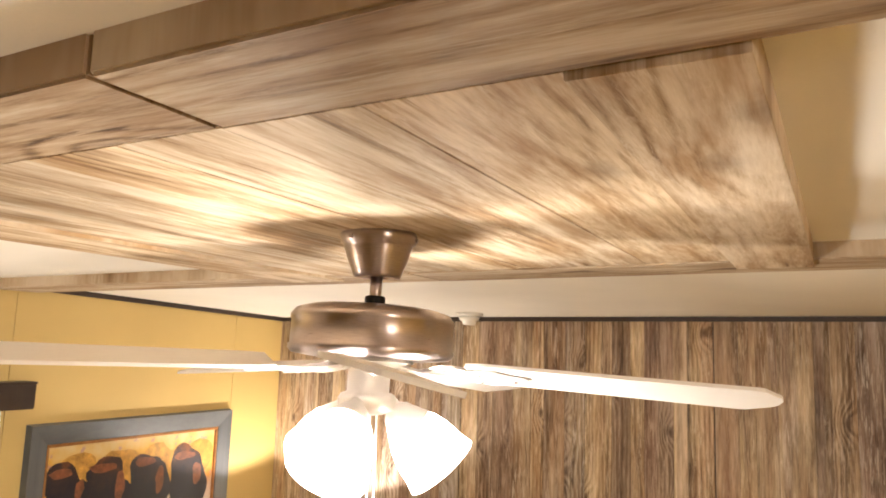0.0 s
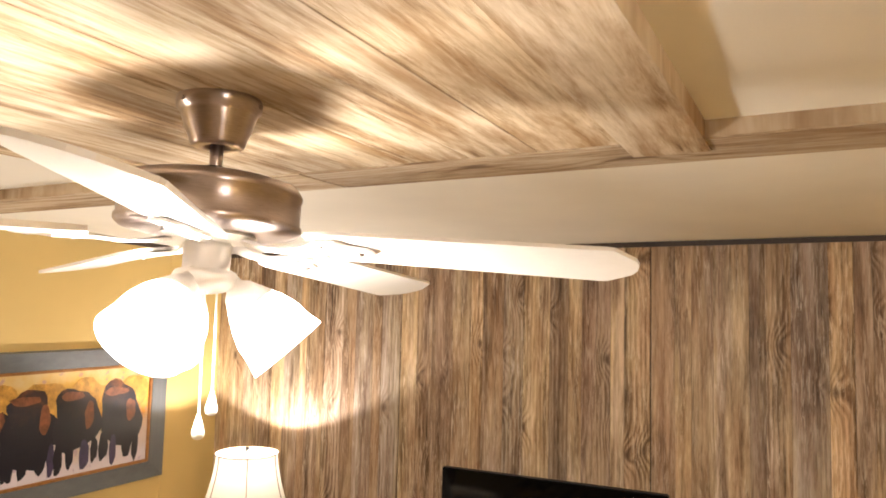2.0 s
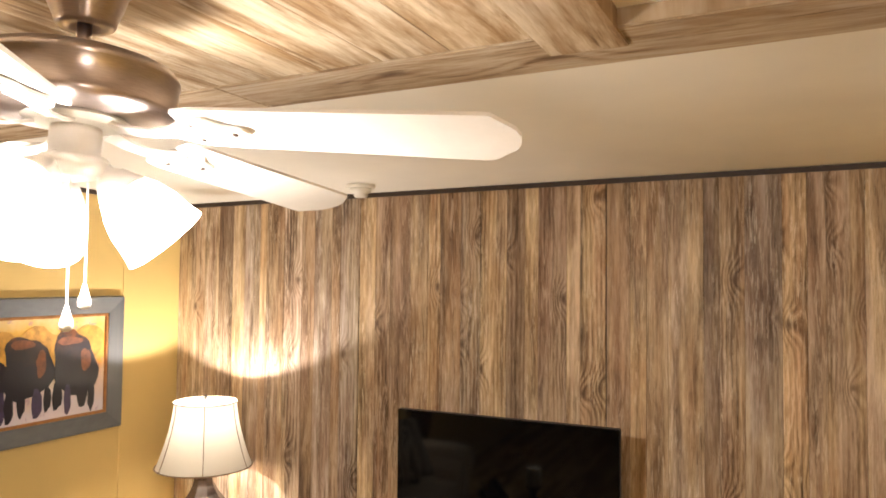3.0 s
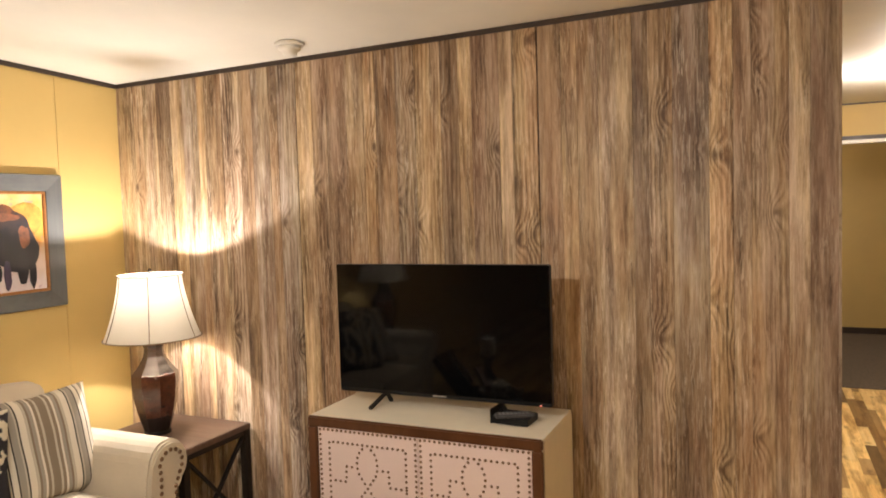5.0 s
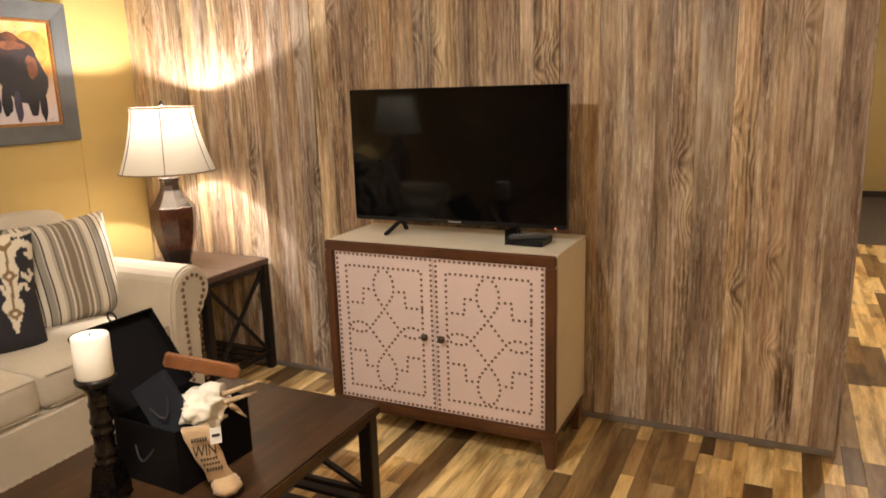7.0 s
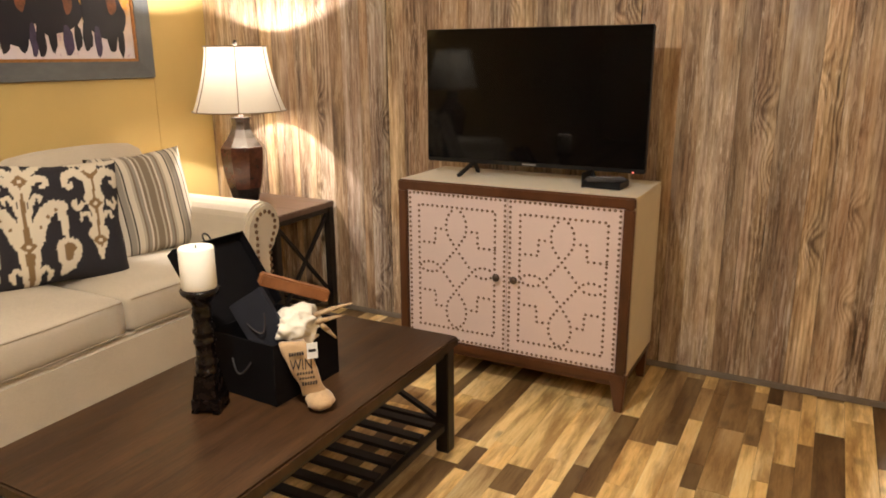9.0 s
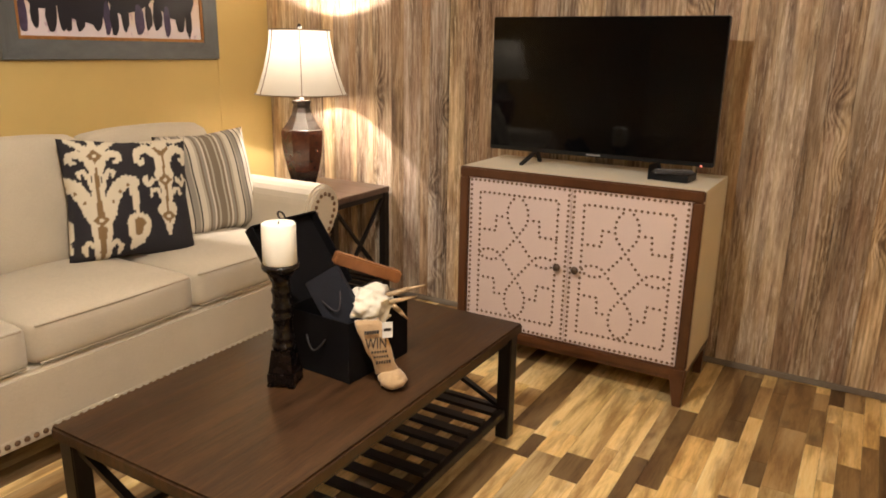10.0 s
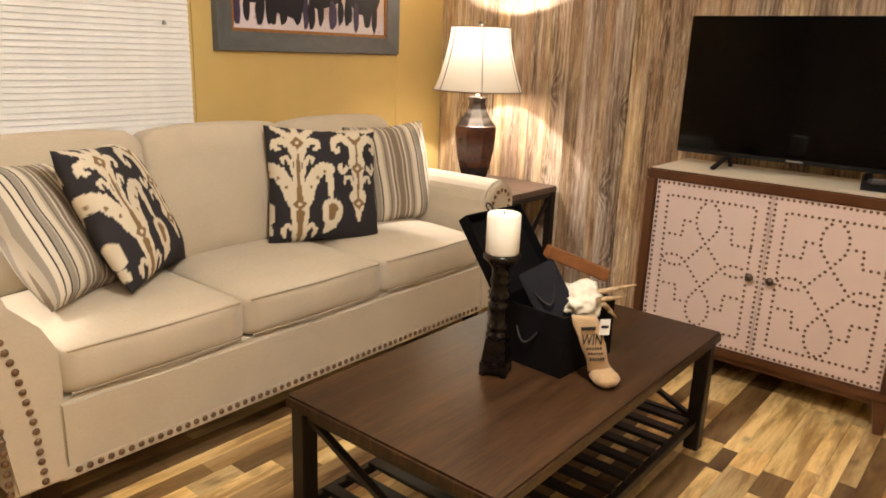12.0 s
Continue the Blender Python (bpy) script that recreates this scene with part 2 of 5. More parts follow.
amber_wood = figured("amber_wood", [(0.1, (0.11, 0.040, 0.014)), (0.5, (0.23, 0.09, 0.032)), (0.9, (0.36, 0.16, 0.06))], [(1, 1, 1), (1, 1, 1)], 2, 0.4, 60.0, 3.0, 0.3, 0.3, 0.3, 0.1, 3.0, 0.4)
white_cloth = fabric("cream_cotton", (0.72, 0.66, 0.54), 500.0)
burlap = fabric("tan_knit", (0.46, 0.31, 0.17), 420.0, 0.15)
ink = plain("black_ink", (0.015, 0.012, 0.012), 0.7, vary=0.1)
paper = plain("white_card", (0.8, 0.8, 0.78), 0.6, vary=0.03)
bone = plain("driftwood", (0.40, 0.28, 0.16), 0.6, vary=0.4, scale=40.0)
frame_blue = figured("blue_grey_frame", [(0.1, (0.062, 0.068, 0.072)), (0.5, (0.105, 0.113, 0.118)), (0.9, (0.15, 0.158, 0.16))], [(1, 1, 1), (0.95, 0.95, 0.95)], 1, 0.4, 50.0, 3.0, 0.1, 0.12, 0.2, 0.2, 5.0, 0.4, gain=0.6)
gilt = plain("copper_fillet", (0.35, 0.16, 0.05), 0.4, 0.4, vary=0.3, scale=40.0)


def mat_nickel():
    m = Mat("brushed_nickel", 0.28, 1.0)
    n1 = m.noise(m.coords((1, 1, 14)), 60, 3)
    m.color(m.ramp(n1, [(0.3, (0.42, 0.37, 0.36)), (0.7, (0.52, 0.46, 0.45))]))
    m.put(m.b.inputs["Roughness"], m.math("MULTIPLY_ADD", n1, 0.12, 0.24))
    # turned brushing runs round the axis
    tan = m.n("Tangent")
    tan.direction_type, tan.axis = "RADIAL", "Z"
    m.link(tan.outputs[0], m.b.inputs["Tangent"])
    m.b.inputs["Anisotropic"].default_value = 0.75
    m.b.inputs["Anisotropic Rotation"].default_value = 0.25
    return m.m


def mat_frosted(name, c, strength, clear):
    """Lit frosted glass: lets part of the bulb's light straight through and glows."""
    m = Mat(name, 0.4)
    m.color((0.9, 0.88, 0.84))
    m.b.inputs["Emission Color"].default_value = (*c, 1)
    m.b.inputs["Emission Strength"].default_value = strength
    tr = m.n("BsdfTransparent")
    mx = m.n("MixShader")
    mx.inputs[0].default_value = clear
    m.link(m.b.outputs[0], mx.inputs[1])
    m.link(tr.outputs[0], mx.inputs[2])
    m.link(mx.outputs[0], m.t.nodes["Material Output"].inputs["Surface"])
    return m.m


def mat_glow(name, c, strength):
    m = Mat(name, 0.4)
    m.color((0.9, 0.86, 0.78))
    m.b.inputs["Emission Color"].default_value = (*c, 1)
    m.b.inputs["Emission Strength"].default_value = strength
    return m.m


def mat_shade():
    """Cream lampshade cloth, lit through by its bulb."""
    m = Mat("cream_shade_cloth", 0.9)
    co = m.coords()
    c = m.ramp(m.noise(co, 420, 2), [(0.3, (0.62, 0.57, 0.47)), (0.7, (0.70, 0.65, 0.55))])
    m.color(c)
    tr = m.n("BsdfTranslucent")
    m.link(c, tr.inputs["Color"])
    mx = m.n("MixShader")
    mx.inputs[0].default_value = 0.045
    m.link(m.b.outputs[0], mx.inputs[1])
    m.link(tr.outputs[0], mx.inputs[2])
    m.link(mx.outputs[0], m.t.nodes["Material Output"].inputs["Surface"])
    return m.m


def mat_screen():
    m = Mat("black_screen_glass", 0.05, 0, 0.19)
    m.color(m.ramp(m.noise(m.coords(), 3), [(0.3, (0.0015, 0.0015, 0.0018)), (0.7, (0.0025, 0.0025, 0.0025))]))
    return m.m


def mat_ceramic():
    """Red-brown glaze that darkens to a black foot band and a bronze neck."""
    m = Mat("brown_glaze", 0.22, 0, 0.6)
    co = m.coords()
    red = m.ramp(m.noise(co, 26, 5, 0.7), [(0.3, (0.026, 0.008, 0.005)), (0.7, (0.085, 0.026, 0.013))])
    z = m.n("SeparateXYZ")
    m.link(co, z.inputs[0])
    h = m.math("ADD", z.outputs[2], m.math("MULTIPLY_ADD", m.noise(co, 30, 3), 0.02, -0.01))
    col = m.mix(m.ramp(h, [(0.085, 0.0), (0.10, 1.0)]), (0.012, 0.008, 0.007), red)
    neck = m.ramp(h, [(0.30, 0.0), (0.31, 1.0)])
    col = m.mix(neck, col, (0.020, 0.011, 0.008))
    m.color(col)
    return m.m


def mat_ikat():
    """Printed cotton that takes its dyes from the woven motif."""
    m = Mat("ikat_cotton", 0.9, 0, 0.2)
    co = m.n("TexCoord").outputs["Object"]
    dye = m.n("Attribute")
    dye.attribute_name = "dye"
    fine = m.noise(co, 700, 2)
    m.color(m.mix(m.math("MULTIPLY", fine, 0.10), dye.outputs["Color"], (0.3, 0.26, 0.2)))
    m.bump(fine, 0.3, 0.0008)
    return m.m


def motif(me, size):
    """Dye a pillow with two cream stems with tan diamonds, scrolls and pendants on a navy ground."""
    co = np.empty(len(me.vertices) * 3)
    me.vertices.foreach_get("co", co)
    co = co.reshape(-1, 3)
    u, q = co[:, 0] / size + 0.5, 0.5 - co[:, 2] / size
    edge = 0.006 * np.sin(u * 190) * np.sin(q * 23)

    def stroke(x, pts, w0, w1):
        hit = np.zeros(len(x), bool)
        for k, ((ax, ay), (bx, by)) in enumerate(zip(pts, pts[1:])):
            dx, dy = bx - ax, by - ay
            t = np.clip(((x - ax) * dx + (q - ay) * dy) / (dx * dx + dy * dy), 0, 1)
            w = w0 + (w1 - w0) * (k + t) / (len(pts) - 1)
            hit |= np.hypot(x - ax - t * dx, q - ay - t * dy) + edge < w
        return hit
    cream, tan, dot = (np.zeros(len(u), bool) for _ in range(3))
    left, right = abs(u - 0.24), abs(u - 0.76)
    for x, pts, w0, w1 in (
        (left, ((0, 0.0), (0, 0.12), (0, 0.16), (0, 0.22)), 0.03, 0.07), (left, ((0, 0.16), (0, 0.36)), 0.085, 0.03), (left, ((0, 0.36), (0, 0.66)), 0.035, 0.085), (left, ((0, 0.66), (0, 0.80), (0, 1.0)), 0.085, 0.05),
        (left, ((0.03, 0.13), (0.10, 0.07), (0.18, 0.02)), 0.035, 0.02), (left, ((0.05, 0.18), (0.12, 0.14), (0.17, 0.15), (0.18, 0.19), (0.15, 0.21)), 0.035, 0.016), (left, ((0.04, 0.42), (0.06, 0.33), (0.09, 0.28), (0.125, 0.29), (0.12, 0.32)), 0.018, 0.016),
        (left, ((0.05, 0.64), (0.10, 0.50), (0.15, 0.41), (0.21, 0.37), (0.26, 0.38)), 0.055, 0.05), (left, ((0.25, 0.38), (0.27, 0.50), (0.28, 0.64)), 0.035, 0.02), (left, ((0.28, 0.72), (0.275, 0.77)), 0.095, 0.085), (left, ((0.27, 0.84), (0.22, 0.90)), 0.05, 0.02),
        (left, ((0.03, 0.97), (0.06, 0.87), (0.10, 0.84), (0.135, 0.88), (0.12, 0.93)), 0.02, 0.016),
        (right, ((0, 0.0), (0, 0.14)), 0.05, 0.085), (right, ((0, 0.14), (0, 0.26), (0, 0.37)), 0.075, 0.05), (right, ((0, 0.33), (0, 0.42)), 0.08, 0.05), (right, ((0, 0.42), (0, 0.60)), 0.035, 0.05), (right, ((0, 0.62), (0, 0.70), (0, 0.82)), 0.08, 0.01),
        (right, ((0.05, 0.15), (0.12, 0.10), (0.19, 0.13), (0.21, 0.19), (0.18, 0.23), (0.155, 0.20)), 0.04, 0.016), (right, ((0.03, 0.52), (0.07, 0.45), (0.11, 0.45), (0.12, 0.49)), 0.018, 0.015), (right, ((0.10, 0.37), (0.14, 0.41), (0.17, 0.37), (0.15, 0.34)), 0.02, 0.015), (right, ((0.05, 0.02), (0.12, 0.035), (0.22, 0.01)), 0.03, 0.016),
    ):
        cream |= stroke(x, pts, w0, w1)
    for x, c in ((left, 0.16), (left, 0.67), (right, 0.37), (right, 0.67)):
        tan |= x + abs(q - c) + edge < 0.058
        dot |= np.hypot(x, q - c) < 0.016
    for x, pts, w0, w1 in ((left, ((0, 0.26), (0, 0.64)), 0.008, 0.026), (left, ((0, 0.74), (0, 0.96)), 0.03, 0.02), (left, ((0.285, 0.71), (0.27, 0.78)), 0.045, 0.03), (right, ((0, 0.18), (0, 0.62)), 0.010, 0.012), (right, ((0.0, 0.15), (0.055, 0.10)), 0.02, 0.012), (left, ((0.10, 0.53), (0.1005, 0.53)), 0.014, 0.014), (left, ((0.155, 0.45), (0.1555, 0.45)), 0.014, 0.014), (left, ((0.22, 0.40), (0.2205, 0.40)), 0.014, 0.014)):
        tan |= stroke(x, pts, w0, w1)
    dyes = np.full((len(u), 4), (0.014, 0.013, 0.020, 1.0))
    dyes[cream] = (0.66, 0.59, 0.46, 1)
    dyes[tan & cream] = (0.22, 0.135, 0.06, 1)
    dyes[dot] = (0.66, 0.59, 0.46, 1)
    at = me.attributes.new("dye", "FLOAT_COLOR", "POINT")
    at.data.foreach_set("color", dyes.astype(np.float32).ravel())
    return me


def mat_stripe():
    """Cream, black, grey and taupe upholstery stripes."""
    m = Mat("striped_cotton", 0.9, 0, 0.2)
    co = m.n("TexCoord").outputs["Object"]
    s = m.n("SeparateXYZ")
    m.link(co, s.inputs[0])
    u = m.math("DIVIDE", m.math("PINGPONG", s.outputs[0], 0.225), 0.225)
    W, K, G, T, L = (0.68, 0.62, 0.52), (0.02, 0.018, 0.018), (0.30, 0.27, 0.23), (0.21, 0.165, 0.12), (0.47, 0.42, 0.34)
    stops = [(0.0, T), (0.07, L), (0.11, T), (0.17, W), (0.21, G), (0.27, T), (0.31, L), (0.36, W), (0.47, K), (0.50, L), (0.53, G), (0.63, K), (0.655, W), (0.74, K), (0.765, W), (0.84, G), (0.90, L), (0.95, T)]
    col = m.ramp(u, stops, True)
    fine = m.noise(co, 700, 2)
    m.color(m.mix(m.math("MULTIPLY", fine, 0.2), col, (0.3, 0.26, 0.2)))
    m.bump(fine, 0.3, 0.0008)
    return m.m


def mat_canvas():
    """Painted ground: ochre sky above, pale lilac dust below."""
    m = Mat("painted_canvas", 0.5, 0, 0.4)
    co = m.coords()
    s = m.n("SeparateXYZ")
    m.link(co, s.inputs[0])
    h = m.math("ADD", m.math("MULTIPLY", s.outputs[2], 2.0), m.math("MULTIPLY_ADD", m.noise(co, 9, 4), 0.5, 0.25))
    col = m.ramp(h, [(0.15, (0.66, 0.60, 0.64)), (0.40, (0.60, 0.45, 0.33)), (0.55, (0.62, 0.30, 0.05)), (0.8, (0.64, 0.38, 0.07)), (0.98, (0.66, 0.52, 0.26))])
    dab = m.ramp(m.noise(co, 22, 3), [(0.60, 0.0), (0.66, 1.0)])
    m.color(m.mix(m.math("MULTIPLY", dab, 0.5), col, (0.30, 0.15, 0.30)))
    m.bump(m.noise(co, 90, 3), 0.4, 0.001)
    return m.m


def mat_beast():
    """Brush-painted dark mass: russet at the top, blue-black below."""
    m = Mat("dark_brushwork", 0.5, 0, 0.4)
    co = m.coords()
    s = m.n("SeparateXYZ")
    m.link(co, s.inputs[0])
    h = m.math("ADD", m.math("MULTIPLY", s.outputs[2], 2.4), m.math("MULTIPLY_ADD", m.noise(co, 16, 4), 0.7, 0.0))
    m.color(m.ramp(h, [(0.45, (0.010, 0.009, 0.016)), (0.68, (0.035, 0.018, 0.016)), (0.85, (0.17, 0.055, 0.018)), (1.0, (0.22, 0.08, 0.03))]))
    m.bump(m.noise(co, 90, 3), 0.4, 0.001)
    return m.m


nickel = mat_nickel()
# paler copy of the nickel: the bulbs' glare is put into its colour
glare_nickel = plain("satin_nickel_glare", (0.80, 0.77, 0.73), 0.42, 0.7, vary=0.04)
fan_white = plain("white_fan_blade", (0.84, 0.82, 0.79), 0.4, vary=0.04)
glow_glass = mat_frosted("lit_frosted_glass", (1.0, 0.92, 0.86), FAN_GLOW, 0.52)
shade_cloth = mat_shade()
screen_glass = mat_screen()
ceramic = mat_ceramic()
ikat = mat_ikat()
stripe = mat_stripe()
canvas_paint = mat_canvas()
beast_paint = mat_beast()
shade_trim = fabric("brown_shade_binding", (0.20, 0.13, 0.07))
led_red = mat_glow("red_indicator", (1.0, 0.03, 0.02), 1.6)
umber_paint = plain("umber_brushwork", (0.50, 0.27, 0.05), 0.5, vary=0.5, scale=25.0)
violet_paint = plain("violet_brushwork", (0.045, 0.030, 0.075), 0.5, vary=0.5, scale=25.0)
russet_paint = plain("russet_brushwork", (0.17, 0.055, 0.022), 0.5, vary=0.6, scale=30.0)
warm_top = figured("brown_table_top", [(0.1, (0.045, 0.025, 0.017)), (0.5, (0.095, 0.056, 0.04)), (0.9, (0.16, 0.10, 0.07))], [(1, 1, 1), (0.95, 0.95, 0.95)], 0, 0.35, 30.0, 3.0, 0.1, 0.15, 0.2, 0.1, 3.0, 0.5, gain=0.7)


# ---------------------------------------------------------------- mesh helpers
def mesh_of(bm, name, material, smooth=False):
    me = bpy.data.meshes.new(name)
    bmesh.ops.recalc_face_normals(bm, faces=bm.faces)
    bm.to_mesh(me)
    bm.free()
    if material:
        me.materials.append(material)
    if smooth:
        for p in me.polygons:
            p.use_smooth = True
    return me


def thing(name, m, label, category, group=""):
    ob = new(name)
    ob.empty_display_size = 0.1
    ob.matrix_basis = m
    return tagged(ob, label, category, group)


def part(name, bm, material, parent, label="", smooth=False, m=None):
    ob = new(name, mesh_of(bm, name, material, smooth))
    ob.parent = parent
    if m is not None:
        ob.matrix_basis = m
    if label:
        tagged(ob, label)
    return ob


def piece(name, mesh, parent, m, label=""):
    ob = new(name, mesh)
    ob.parent = parent
    ob.matrix_basis = m
    if label:
        tagged(ob, label)
    return ob


def setting(name, bm, material, label, category, smooth=False):
    return tagged(new(name, mesh_of(bm, name, material, smooth)), label, category, "", "structure")


def box(x0, x1, y0, y1, z0, z1, bevel=0.0, seg=2, bm=None, m=None):
    bm = bm or bmesh.new()
    b = bmesh.new() if bevel else bm
    c = Matrix.Translation(((x0 + x1) / 2, (y0 + y1) / 2, (z0 + z1) / 2)) @ Matrix.Diagonal((x1 - x0, y1 - y0, z1 - z0, 1))
    if m is not None:
        c = m @ c
    bmesh.ops.create_cube(b, size=1, matrix=c)
    if bevel:
        bmesh.ops.bevel(b, geom=b.edges[:], offset=bevel, segments=seg, affect="EDGES")
        me = bpy.data.meshes.new("tmp")
        b.to_mesh(me)
        b.free()
        bm.from_mesh(me)
        bpy.data.meshes.remove(me)
    return bm


def lathe(profile, n=28, bm=None, m=None, close=True):
    """Turn (radius, height) pairs about z."""
    bm = bm or bmesh.new()
    rings = []
    for r, z in profile:
        ring = []
        for i in range(n):
            a = 2 * math.pi * i / n
            v = Vector((r * math.cos(a), r * math.sin(a), z))
            ring.append(bm.verts.new(m @ v if m is not None else v))
        rings.append(ring)
    for a, b in zip(rings, rings[1:]):
        for i in range(n):
            bm.faces.new((a[i], a[(i + 1) % n], b[(i + 1) % n], b[i]))
    if close:
        for r, flip in ((rings[0], True), (rings[-1], False)):
            bm.faces.new(r[::-1] if flip else r)
    return bm


def bar(p, q, w, h=None, bm=None, bevel=0.0):
    """A square bar from p to q."""
    p, q = Vector(p), Vector(q)
    turn = (q - p).to_track_quat("Z", "Y").to_matrix().to_4x4()
    h = h or w
    return box(-w / 2, w / 2, -h / 2, h / 2, 0, (q - p).length, bevel, 1, bm, Matrix.Translation(p) @ turn)


def rod(p, q, r, n=10, bm=None, r2=None):
    p, q = Vector(p), Vector(q)
    turn = (q - p).to_track_quat("Z", "Y").to_matrix().to_4x4()
    return lathe([(r, 0), (r2 or r, (q - p).length)], n, bm, Matrix.Translation(p) @ turn)


def tube(points, r, n=8, bm=None):
    bm = bm or bmesh.new()
    for p, q in zip(points, points[1:]):
        rod(p, q, r, n, bm)
    return bm


def cushion(w, d, h, r, puff=0.0, cuts=10, sag=0.0):
    """A soft rounded block, centred, w x d x h, that bulges on top and in front."""
    bm = bmesh.new()
    bmesh.ops.create_cube(bm, size=2)
    bmesh.ops.subdivide_edges(bm, edges=bm.edges[:], cuts=cuts, use_grid_fill=True)
    for v in bm.verts:
        u = v.co.copy()
        p = Vector((u.x * w / 2, u.y * d / 2, u.z * h / 2))
        inner = Vector((max(-w / 2 + r, min(w / 2 - r, p.x)), max(-d / 2 + r, min(d / 2 - r, p.y)), max(-h / 2 + r, min(h / 2 - r, p.z))))
        off = p - inner
        if off.length > 1e-6:
            p = inner + off.normalized() * r
        k = (1 - u.x ** 2) * (1 - u.y ** 2)
        if u.z > 0:
            p.z += (puff * k ** 0.6 if k > 0 else 0) * u.z
        kx = (1 - u.z ** 2) * (1 - u.y ** 2)
        p.x += 0.5 * puff * max(0, kx) * (1 if u.x > 0 else -1) * abs(u.x)
        p += 0.003 * Vector((noise.noise(p * 6), noise.noise(p * 6 + Vector((9, 1, 3))), noise.noise(p * 5 + Vector((2, 7, 5)))))
        v.co = p
    return bm


def pillow_bm(w, h, t, n=22):
    """A scatter pillow in the x-z plane, plump in the middle, with pulled-out corners."""
    bm = bmesh.new()
    for side in (-1, 1):
        grid = []
        for i in range(n + 1):
            row = []
            for j in range(n + 1):
                u, v = 2 * i / n - 1, 2 * j / n - 1
                k = max(0.0, (1 - u ** 4) * (1 - v ** 4)) ** 0.6
                pinch = 1 - 0.095 * (1 - abs(u * v)) * (abs(u) ** 4 + abs(v) ** 4) / 1.2
                x, z = u * w / 2 * pinch, v * h / 2 * pinch
                wr = 0.006 * noise.noise(Vector((x * 9, side, z * 9))) * k
                row.append(bm.verts.new((x, side * (t / 2 * k + (0.002 if n < 60 else 0.0002)) + wr, z)))
            grid.append(row)
        for i in range(n):
            for j in range(n):
                bm.faces.new((grid[i][j], grid[i + 1][j], grid[i + 1][j + 1], grid[i][j + 1]))
    bmesh.ops.remove_doubles(bm, verts=bm.verts[:], dist=0.0041 if n < 60 else 0.0008)
    return bm


def extrude(outline, x0, x1, bm=None):
    """Extrude a (y, z) outline along x."""
    bm = bm or bmesh.new()
    a = [bm.verts.new((x0, y, z)) for y, z in outline]
    b = [bm.verts.new((x1, y, z)) for y, z in outline]
    n = len(outline)
    for i in range(n):
        bm.faces.new((a[i], a[(i + 1) % n], b[(i + 1) % n], b[i]))
    bm.faces.new(a[::-1])
    bm.faces.new(b)
    return bm


def dome_mesh(r, h, material, name, n=8):
    return mesh_of(lathe([(r, 0), (r * 0.85, h * 0.6), (r * 0.4, h * 0.95), (0.0005, h)], n), name, material, True)


# ---------------------------------------------------------------- the plan
WX, WY = -2.775, 3.36          # yellow wall, barnwood wall
END_X = 0.72                   # free end of the barnwood wall
EAST, SOUTH, FAR = 1.95, -5.8, 10.45
TILT_C = 0.012                 # the ceiling drops a little towards the yellow wall


def zc(x, y):
    """Height of the ceiling."""
    base = 2.487 - (0.055 * (y - 1.75) / 1.61 if 1.75 < y <= 3.4 else (0.055 if y > 3.4 else 0.0))
    return base + TILT_C * min(max(x, -2.8), 0.6)


# walls: yellow wall in seamed panels, with the window opening
WIN_Y0, WIN_Y1, WIN_Z0, WIN_Z1 = 0.72, 1.74, 0.94, 1.96
bm = bmesh.new()
box(WX - 0.12, WX - 0.006, SOUTH, WIN_Y0, 0, 2.5, bm=bm)
box(WX - 0.12, WX - 0.006, WIN_Y1, FAR, 0, 2.5, bm=bm)
box(WX - 0.12, WX - 0.006, WIN_Y0, WIN_Y1, 0, WIN_Z0, bm=bm)
box(WX - 0.12, WX - 0.006, WIN_Y0, WIN_Y1, WIN_Z1, 2.5, bm=bm)
wall_west = setting("wall_west", bm, yellow_paint, "warm yellow vinyl-covered panel wall behind the sofa", "wall")
for y0, y1, z0, z1 in ((SOUTH, -0.682, 0, 2.48), (-0.679, 0.538, 0, 2.48), (0.541, WIN_Y0, 0, 2.48), (WIN_Y0, WIN_Y1, 0, WIN_Z0), (WIN_Y0, WIN_Y1, WIN_Z1, 2.48), (WIN_Y1, 1.758, 0, 2.48), (1.761, 2.977, 0, 2.48), (2.980, WY, 0, 2.48)):
    part("panel", box(WX - 0.006, WX, y0, y1, z0, z1), yellow_paint, wall_west)

wall_north = setting("wall_north", box(WX - 0.006, END_X - 0.002, WY + 0.006, WY + 0.10, 0, 2.49), dark_trim, "partition wall clad in weathered barnwood-look boards", "wall")
# added out of view, far enough back to keep the screen's reflection dark
setting("wall_south", box(WX, EAST + 0.1, SOUTH - 0.1, SOUTH, 0, 2.5), yellow_paint, "unseen yellow wall added to close the room", "wall")
setting("wall_east", box(EAST, EAST + 0.1, SOUTH, FAR, 0, 2.5), yellow_paint, "plain yellow side wall along the hallway", "wall")
setting("wall_far", box(WX, EAST, FAR, FAR + 0.1, 0, 2.5), yellow_paint, "yellow wall at the far end of the hallway room", "wall")
bm = box(WX, 0.78, 7.55, 7.65, 0, 2.5)
box(0.78, EAST, 7.55, 7.65, 2.13, 2.5, bm=bm)
wall_hall = setting("wall_hall", bm, yellow_paint, "yellow wall with a wide cased opening in the hallway", "wall")
part("header_casing", box(0.78, EAST, 7.53, 7.67, 2.125, 2.155, 0.004), white_plastic, wall_hall, "white casing strip under the header")
part("header_trim", box(0.78, EAST, 7.535, 7.549, 2.155, 2.19, 0.003), dark_trim, wall_hall, "dark trim strip above the casing")

